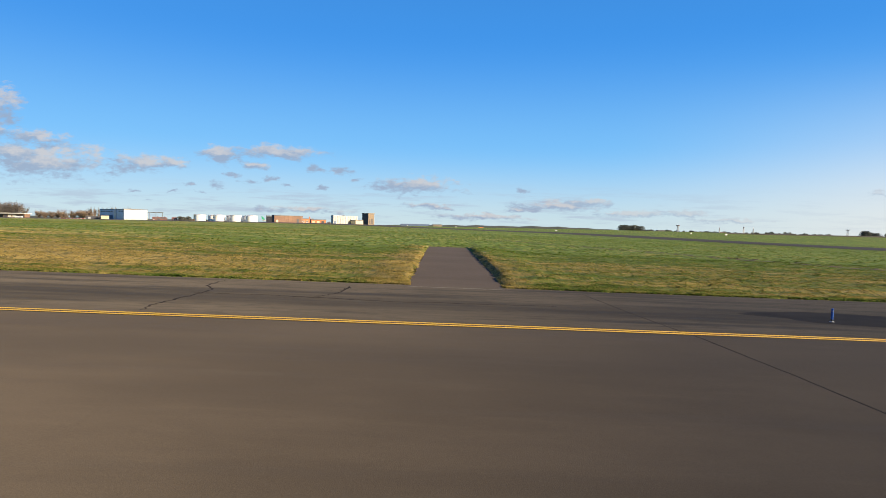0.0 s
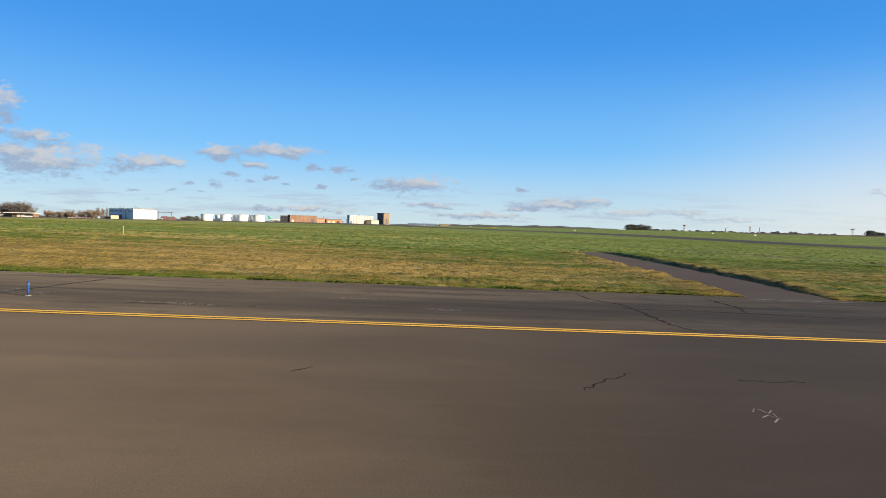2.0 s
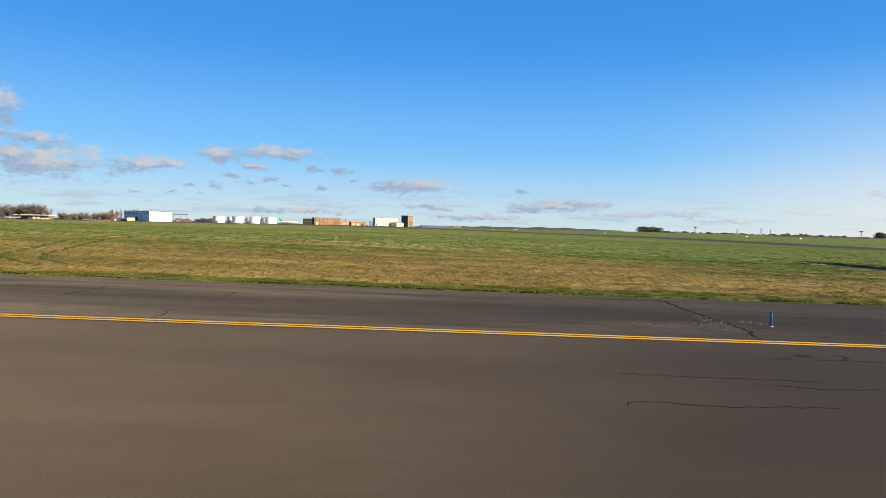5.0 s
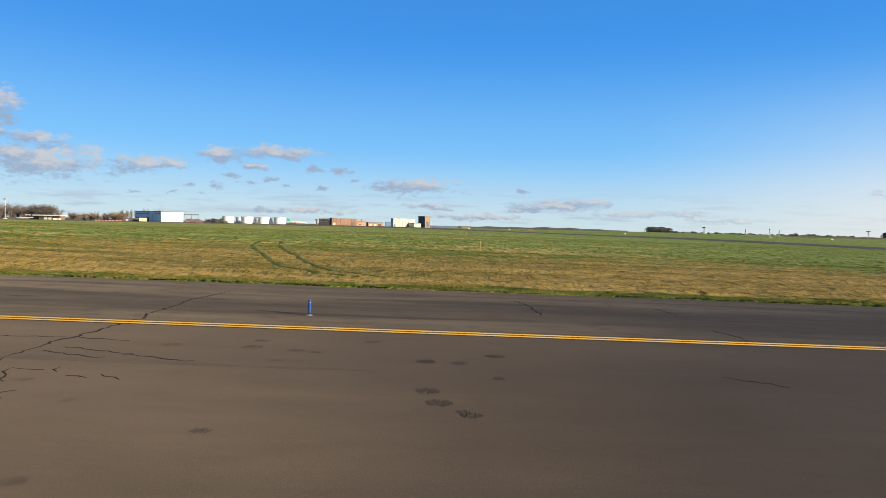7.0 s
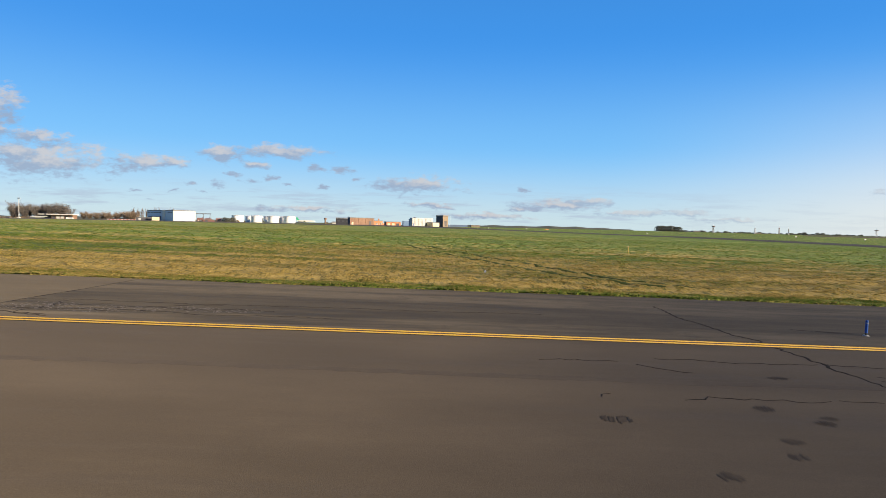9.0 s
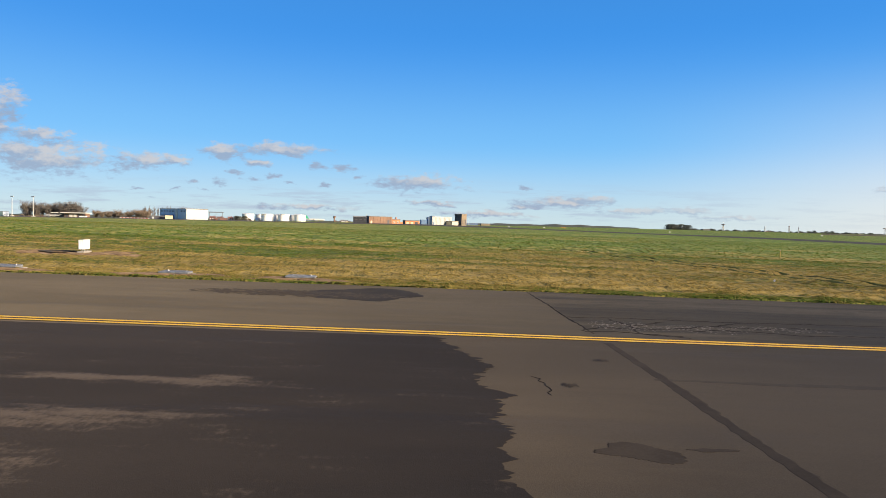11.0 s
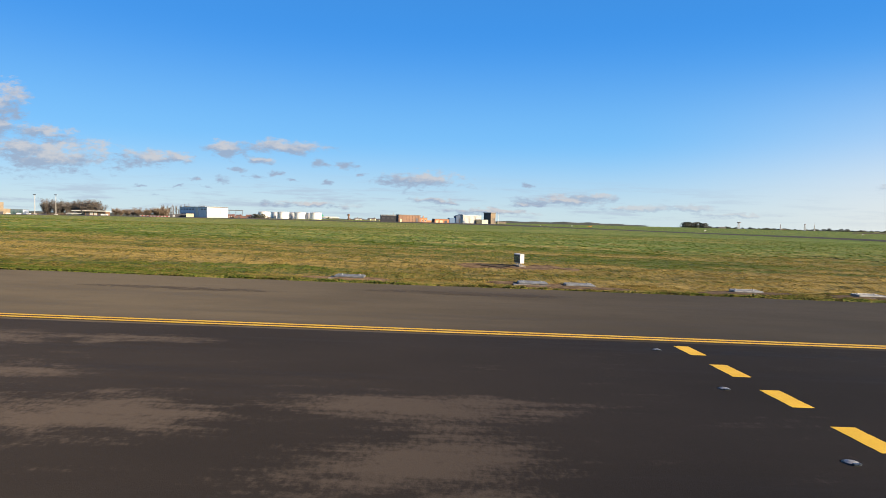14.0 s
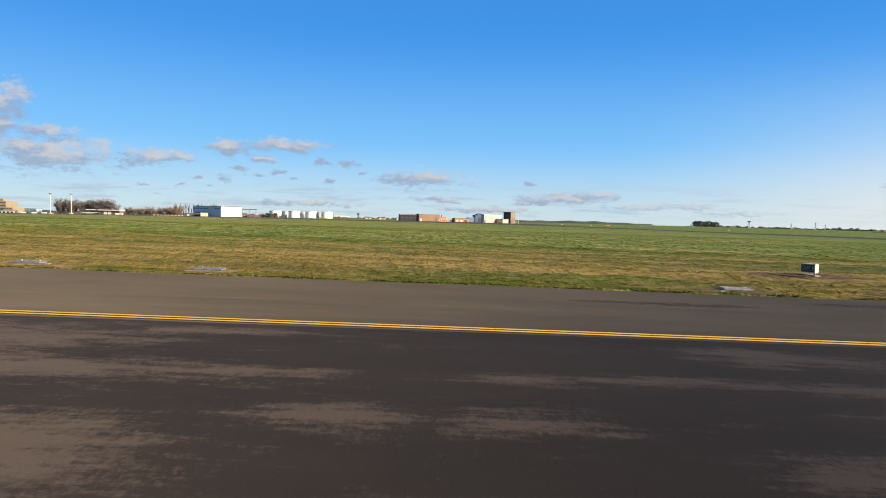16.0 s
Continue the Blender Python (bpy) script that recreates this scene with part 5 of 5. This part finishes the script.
def airliner(name, label, x, y, turn, length, tail):
    t = thing(name, label, "aircraft", pose(x, y, float(land(x, y)), 0, 0, turn))
    s = length / 30
    bm = bmesh.new()
    prof = [(-15, 0.15, 3.9), (-11, 1.1, 3.5), (-6, 1.6, 3.2), (10, 1.6, 3.2), (13, 1.25, 3.1), (14.6, 0.6, 2.9), (15, 0.1, 2.8)]
    rings = []
    for px, r, cz in prof:
        rings.append([bm.verts.new((px * s, math.cos(a) * r * s, (cz + math.sin(a) * r) * s)) for a in np.linspace(0, 2 * math.pi, 17)[:-1]])
    for a, b in zip(rings, rings[1:]):
        for i in range(16):
            bm.faces.new((a[i], a[(i + 1) % 16], b[(i + 1) % 16], b[i]))
    part("fuselage", bm, "white_far", t)
    for side in (-1, 1):
        bm = bmesh.new()
        ring = [(2.5, 1.2, 2.6), (-2.5, 1.2, 2.6), (-4.5, 14, 3.6), (-3.0, 14, 3.6)]
        lo = [bm.verts.new((a * s, b * s * side, c * s)) for a, b, c in ring]
        hi = [bm.verts.new((a * s, b * s * side, (c + 0.3) * s)) for a, b, c in ring]
        bm.faces.new(lo), bm.faces.new(hi)
        for i in range(4):
            bm.faces.new((lo[i], lo[(i + 1) % 4], hi[(i + 1) % 4], hi[i]))
        wing = part("wing", bm, "white_far", t)
        part("engine", rod((2.4 * s, 5 * s * side, 1.9 * s), (-1.0 * s, 5 * s * side, 1.9 * s), 0.9 * s, 0.6 * s, 16), "grey_clad", wing, "grey engine pod")
        part("wheel", rod((-1 * s, 2.4 * s * side - 0.3, 0.5 * s), (-1 * s, 2.4 * s * side + 0.3, 0.5 * s), 0.5 * s, 0.5 * s, 14), "black", t, "black wheel")
        part("strut", rod((-1 * s, 2.4 * s * side, 0.5 * s), (-1 * s, 2.4 * s * side, 2.6 * s), 0.12 * s, 0.12 * s, 8), "steel", t)
    part("wheel", rod((12 * s, -0.2, 0.4 * s), (12 * s, 0.2, 0.4 * s), 0.4 * s, 0.4 * s, 14), "black", t, "black wheel")
    part("strut", rod((12 * s, 0, 0.4 * s), (12 * s, 0, 2.2 * s), 0.1 * s, 0.1 * s, 8), "steel", t)
    bm = bmesh.new()
    ring = [(-9.5, 4.6), (-14.3, 4.2), (-15.6, 9.6), (-13.4, 9.6)]
    lo = [bm.verts.new((a * s, -0.15 * s, c * s)) for a, c in ring]
    hi = [bm.verts.new((a * s, 0.15 * s, c * s)) for a, c in ring]
    bm.faces.new(lo), bm.faces.new(hi)
    for i in range(4):
        bm.faces.new((lo[i], lo[(i + 1) % 4], hi[(i + 1) % 4], hi[i]))
    part("tail_fin", bm, tail, t)
    for side in (-1, 1):
        part("tailplane", rod((-13 * s, 0.3 * s * side, 4.3 * s), (-14.5 * s, 5 * s * side, 4.6 * s), 0.35 * s, 0.15 * s, 8), "white_far", t)


airliner("airliner", "white parked airliner with a pale green tail", -266, 1250, 12, 36, "green")
airliner("small_airliner", "small white parked aircraft beside a low building", -513, 815, 172, 22, "slate")

water = thing("water_tower", "red brick water tower above low houses", "tower", pose(-237, 1300, footing(-237, 1300)))
part("stem", tube(1.6, 1.5, 0, 8.5, sides=20), "brick", water)
part("tank", tube(2.5, 2.7, 8.5, 11.5, sides=24), "brick", water)
part("roof", tube(2.9, 0.5, 11.5, 12.4, sides=24), "roof", water)


def pitched_house(x, y, turn, w, d, h, wall, roof, label, group):
    t = thing("village_house", label, "house", pose(x, y, footing(x, y), 0, 0, turn), group)
    part("wall", box(0, w, 0, d, 0, h), wall, t)
    bm = bmesh.new()
    ring = [bm.verts.new(p) for p in ((-0.4, -0.4, h), (-0.4, d + 0.4, h), (-0.4, d / 2, h + 2), (w + 0.4, -0.4, h), (w + 0.4, d + 0.4, h), (w + 0.4, d / 2, h + 2))]
    for f in ((0, 2, 1), (3, 4, 5), (0, 3, 5, 2), (1, 2, 5, 4), (0, 1, 4, 3)):
        bm.faces.new([ring[k] for k in f])
    part("roof", bm, roof, t)
    part("chimney", box(w * 0.7, w * 0.7 + 0.7, d / 2 - 0.3, d / 2 + 0.4, h + 1.2, h + 2.9, 0.03), "brick", t)
    return t


rng = random.Random(21)
for i in range(7):
    pitched_house(-228 + i * 11 + rng.uniform(-6, 6), 1335 + rng.uniform(-20, 40), rng.uniform(-30, 30), rng.uniform(5, 11), rng.uniform(5, 7), rng.uniform(1.8, 3.6),
                  rng.choice(("cream", "cream", "white_far")), "roof", "small far house with a pitched roof", "houses beyond the airfield")
for x, y, turn, w, h in ((-368, 958, 12, 9, 3.6), (-355, 952, -8, 8, 3.2), (-343, 966, 20, 7, 3.4)):
    house = pitched_house(x, y, turn, w, 6, h, "dull_red", "dull_red", "low red brick house with a dull red roof", "red houses beside the tanks")
    for k in range(2):
        part("window", box(1.2 + k * 3.2, 2.6 + k * 3.2, -0.08, 0.03, 1.2, 2.4, 0.02), "white", house, "small white window")
block("blue_depot", "long low blue-roofed depot far off", "building", (-12, 1100), 4, 48, 20, 3.4, ("gable_blue", "slate"), "bay_blue")
block("far_store", "small pale store far off", "building", (42, 1120), 4, 16, 10, 3.6, ("concrete_far", "slate"))

fence = thing("barrier", "low red and white barrier along the apron", "barrier", pose(-470, 900, footing(-470, 900) + 0.3))
for k in range(26):
    part("panel", box(k * 2.4, k * 2.4 + 2.3, -0.2, 0.2, 0.2, 1.3, 0.03), "red" if k % 2 else "white", fence)


# parked vehicles on the apron
def van(x, y, turn, mat, long=5.2, tall=2.3):
    t = thing("van", "small parked %s service van" % ("white" if mat == "white" else "dark"), "van", pose(x, y, float(land(x, y)) + 0.05, 0, 0, turn), "parked service vans")
    part("body", box(0, long, 0, 2, 0.4, tall, 0.25), mat, t)
    part("windscreen", box(long - 1.3, long - 0.2, 0.15, 1.85, tall * 0.55, tall * 0.9, 0.1), "glass", t)
    for wx in (0.9, long - 1.0):
        for wy in (0.0, 2.0):
            wheel = part("wheel", rod((wx, wy - 0.12, 0.35), (wx, wy + 0.12, 0.35), 0.36, 0.36, 14), "black", t)
            part("rim", rod((wx, wy - 0.13, 0.35), (wx, wy + 0.13, 0.35), 0.2, 0.2, 12), "steel", wheel)


for x, y, turn, mat in ((-498, 850, 10, "white"), (-489, 852, 170, "white"), (-575, 820, 5, "white"), (-562, 830, 0, "slate"), (-340, 905, 20, "slate"), (-331, 908, 10, "slate"), (-410, 860, 0, "white"), (-600, 840, 15, "white"), (-617, 845, 5, "white")):
    van(x, y, turn, mat)


# ---- masts on the far right ----
def lattice(name, label, x, y, h, w, head):
    t = thing(name, label, "mast", pose(x, y, footing(x, y)), "aerial masts on the horizon")
    for sx in (-1, 1):
        for sy in (-1, 1):
            part("leg", rod((sx * w, sy * w, 0), (sx * w * 0.5, sy * w * 0.5, h), 0.36, 0.26, 6), "grey_clad", t)
    braces = 5
    for k in range(braces):
        z0, z1 = h * k / braces, h * (k + 1) / braces
        w0, w1 = w * (1 - 0.5 * k / braces), w * (1 - 0.5 * (k + 1) / braces)
        part("brace", rod((-w0, -w0, z0), (w1, -w1, z1), 0.15, 0.15, 5), "grey_clad", t)
        part("brace", rod((w0, -w0, z0), (-w1, -w1, z1), 0.15, 0.15, 5), "grey_clad", t)
    platform = part("head", tube(head * 0.7, head, h, h + 1.6, sides=16), "dull_red", t, "dull red platform head")
    part("aerial", tube(0.25, 0.15, h + 2, h + 5, sides=8), "white", platform)


lattice("radar_mast", "lattice radar mast with a red head", 499.5, 1204, 12.0, 1.6, 3.6)
lattice("aerial_mast", "slim lattice aerial mast", 578, 1204, 10.0, 0.8, 0.7)
lattice("aerial_mast", "slim lattice aerial mast", 623.5, 1204, 12.0, 1.0, 1.3)
lattice("aerial_mast", "slim lattice aerial mast", 641.5, 1204, 10.0, 0.7, 0.7)
lattice("radar_mast", "funnel-shaped red and white radar mast", 1019.5, 1510, 18.0, 2.0, 5.0)
block("radar_hut", "low grey hut beside the radar mast", "building", (462, 1204), 3, 14, 8, 3.2, ("roof", "slate"))
block("radar_hut", "low grey hut among bushes", "building", (590, 1230), 3, 14, 8, 3.2, ("concrete_far", "slate"))
block("far_hut", "low pale hut on the horizon", "building", (812, 1290), 3, 12, 10, 2.8, ("concrete_far", "slate"))


# ---- trees ----
def bare_tree(seed, h, spread, twig_mat, upright=0.5, twigs=900):
    """A leafless winter tree: tapered trunk, limbs and a haze of fine twigs."""
    rng = random.Random(seed)
    t = thing("bare_tree", "leafless brown winter tree beyond the airfield", "tree", None, "bare trees")
    part("trunk", rod((0, 0, 0), (rng.uniform(-0.3, 0.3), 0, h * 0.55), h * 0.028, h * 0.014, 8), "bark", t)
    limbs = bmesh.new()
    tips = []
    for k in range(16):
        a = k * 2.4 + rng.uniform(-0.4, 0.4)
        z0 = h * rng.uniform(0.06, 0.5)
        reach = spread * rng.uniform(0.5, 1.0) * (1.15 - z0 / h)
        end = Vector((math.cos(a) * reach, math.sin(a) * reach, min(h * 0.97, z0 + reach * upright * 1.6 + h * rng.uniform(0.1, 0.35))))
        rod((0, 0, z0), end, h * 0.012, h * 0.004, 5, limbs)
        tips.append((Vector((0, 0, z0)), end))
    part("branchwork", limbs, "bark", t)
    verts, faces = [], []
    for k in range(twigs):
        a, b = rng.choice(tips)
        p = a.lerp(b, rng.uniform(0.1, 1.05)) + Vector((rng.gauss(0, 1), rng.gauss(0, 1), rng.gauss(0, 0.8))) * spread * 0.13
        p.z = max(p.z, h * 0.08)
        d = Vector((rng.uniform(-1, 1), rng.uniform(-1, 1), rng.uniform(0.2, 1.4))).normalized() * spread * rng.uniform(0.12, 0.34)
        s = Vector((rng.uniform(-1, 1), rng.uniform(-1, 1), rng.uniform(-0.3, 0.3))).normalized() * spread * 0.015
        i = len(verts)
        verts += [p - s, p + s, p + d + s * 0.2]
        faces.append((i, i + 1, i + 2))
    me = bpy.data.meshes.new("twigs")
    me.from_pydata([tuple(v) for v in verts], [], faces)
    part("twig_crown", me, twig_mat, t)
    return t


def leafy(seed, h, spread, mat, clumps=90):
    """A dense dark tree or bush built of many small leaf clumps."""
    rng = random.Random(seed)
    t = thing("evergreen_tree", "dark dense tree on the horizon", "tree", None, "dark trees on the horizon")
    part("trunk", rod((0, 0, 0), (0, 0, h * 0.5), h * 0.03, h * 0.015, 7), "bark", t)
    bm = bmesh.new()
    for k in range(7):
        a = k * 2.4
        rod((0, 0, h * 0.25), (math.cos(a) * spread * 0.6, math.sin(a) * spread * 0.6, h * rng.uniform(0.5, 0.8)), h * 0.012, h * 0.005, 5, bm)
    part("branchwork", bm, "bark", t)
    verts, faces = [], []
    for k in range(clumps * 8):
        a, r = rng.uniform(0, 6.283), math.sqrt(rng.uniform(0, 1))
        z = rng.uniform(0.08, 1.0)
        lobes = 1 + 0.22 * math.sin(a * 3 + seed) + 0.15 * math.sin(a * 5 + z * 7)
        wide = spread * lobes * math.sqrt(max(0.02, 1 - ((z - 0.42) / 0.62) ** 2))
        p = Vector((math.cos(a) * r * wide, math.sin(a) * r * wide, z * h))
        s = spread * rng.uniform(0.05, 0.13)
        u = Vector((rng.gauss(0, 1), rng.gauss(0, 1), rng.gauss(0, 1))).normalized() * s
        w = Vector((rng.gauss(0, 1), rng.gauss(0, 1), rng.gauss(0, 1))).normalized() * s
        i = len(verts)
        verts += [p - u, p + w, p + u, p - w]
        faces.append((i, i + 1, i + 2, i + 3))
    me = bpy.data.meshes.new("crown")
    me.from_pydata([tuple(v) for v in verts], [], faces)
    part("crown", me, mat, t)
    return t


def stand(makers, places, seed, smin=0.8, smax=1.15):
    rng = random.Random(seed)
    for i, (x, y) in enumerate(places):
        src = makers[i % len(makers)]
        m = pose(x, y, footing(x, y) + 0.2, 0, 0, rng.uniform(0, 360)) @ Matrix.Scale(rng.uniform(smin, smax), 4)
        if i < len(makers):
            src.matrix_world = m
        else:
            copy_thing(src, m)


rng = random.Random(33)
wood = [bare_tree(101 + i, 17.2, 8.6, "twigs", 0.7, 1700) for i in range(3)]
stand(wood, [(-622 + i * 2.9 + rng.uniform(-1.5, 1.5), 922 + rng.uniform(0, 34)) for i in range(29)], 1, 0.85, 1.2)
low_wood = [bare_tree(131 + i, 9.6, 6.6, "rusty_twigs", 0.45, 1400) for i in range(3)]
stand(low_wood, [(-536 + i * 2.6 + rng.uniform(-1.5, 1.5), 955 + rng.uniform(0, 30)) for i in range(30)], 2, 0.75, 1.15)
poplars = [bare_tree(151 + i, 22.5, 2.8, "twigs", 1.6, 520) for i in range(2)]
stand(poplars, [(-482 + i * 2.6 + rng.uniform(-1.4, 1.4), 985 + rng.uniform(0, 20)) for i in range(27)], 3, 0.72, 1.05)
hedge = [leafy(171 + i, 4.5, 4.0, "rusty_twigs", 60) for i in range(2)]
stand(hedge, [(-372 + i * 7 + rng.uniform(-2, 2), 1185 + rng.uniform(-10, 20)) for i in range(6)] + [(-330 + i * 8 + rng.uniform(-2, 2), 960 + rng.uniform(-10, 20)) for i in range(4)]
      + [(-246 + i * 5.5 + rng.uniform(-3, 3), 1322 + rng.uniform(-10, 50)) for i in range(24)]
      + [(-628 + i * 4.2 + rng.uniform(-2, 2), 912 + rng.uniform(0, 16)) for i in range(22)], 4, 0.6, 1.2)
stand([leafy(177, 6.5, 4.6, "far_leaves", 80), leafy(178, 5.2, 4.6, "far_leaves", 80)], [(-331, 965), (-325, 962), (-319.5, 968)], 9, 0.9, 1.15)
dark = [leafy(181 + i, 9.0, 6.0, "far_leaves", 90) for i in range(3)]
stand(dark, [(377 + i * 6.0, 1150 + rng.uniform(-8, 8)) for i in range(7)], 5, 0.85, 1.15)
stand([leafy(191, 4.0, 5.0, "far_leaves", 60), leafy(192, 5.5, 5.0, "far_leaves", 60)],
      [(425 + i * 3.6 + rng.uniform(-4, 4), 1240 + rng.uniform(-15, 25)) for i in range(92)], 6, 0.45, 1.15)
stand([leafy(195, 11.0, 7.5, "far_leaves", 80), leafy(196, 9.0, 7.5, "far_leaves", 80)],
      [(722 + i * 6.0 + rng.uniform(-4, 4), 1310 + rng.uniform(-15, 25)) for i in range(24)], 7, 0.6, 1.05)
stand([leafy(198, 14.0, 10, "far_leaves", 110), leafy(199, 15.0, 11, "far_leaves", 110)],
      [(1004 + i * 9.5 + rng.uniform(-4, 4), 1410 + rng.uniform(-15, 25)) for i in range(18)], 8, 0.7, 1.15)

# ---- wooded skyline ----
def skyline(name, x0, x1, y, base, tops, seed):
    xs_ = np.linspace(x0, x1, 260)
    rng_ = np.random.default_rng(seed)
    shape = np.interp(xs_, np.linspace(x0, x1, len(tops)), tops) * (1 + 0.12 * np.sin(xs_ / 17 + seed)) + rng_.uniform(-0.5, 0.5, len(xs_))
    f = np.array([0.0, 0.5, 0.85, 1.0, 0.85, 0.0])[:, None]
    dep = np.array([0.0, 25.0, 45.0, 70.0, 110.0, 200.0])[:, None]
    gx = np.repeat(xs_[None, :], 6, 0)
    gy = y + dep + 0 * gx
    gz = base + f * np.maximum(shape, 0)[None, :]
    solo(name, sheet_at(name, gx, gy, gz), "hill", "low wooded hill along the horizon", "wooded hill", kind="structure")


skyline("far_hill_1", -260, 760, 2500, 0.0, (1, 4, 6, 8, 9, 10, 9, 11, 10, 7, 4), 1)
skyline("far_hill_2", 600, 2600, 2600, -14.0, (3, 12, 13, 12, 12, 11, 12, 13, 14), 2)
skyline("far_hill_3", -2600, -180, 2500, 0.0, (9, 12, 11, 10, 12, 11, 9, 8, 6, 3), 3)
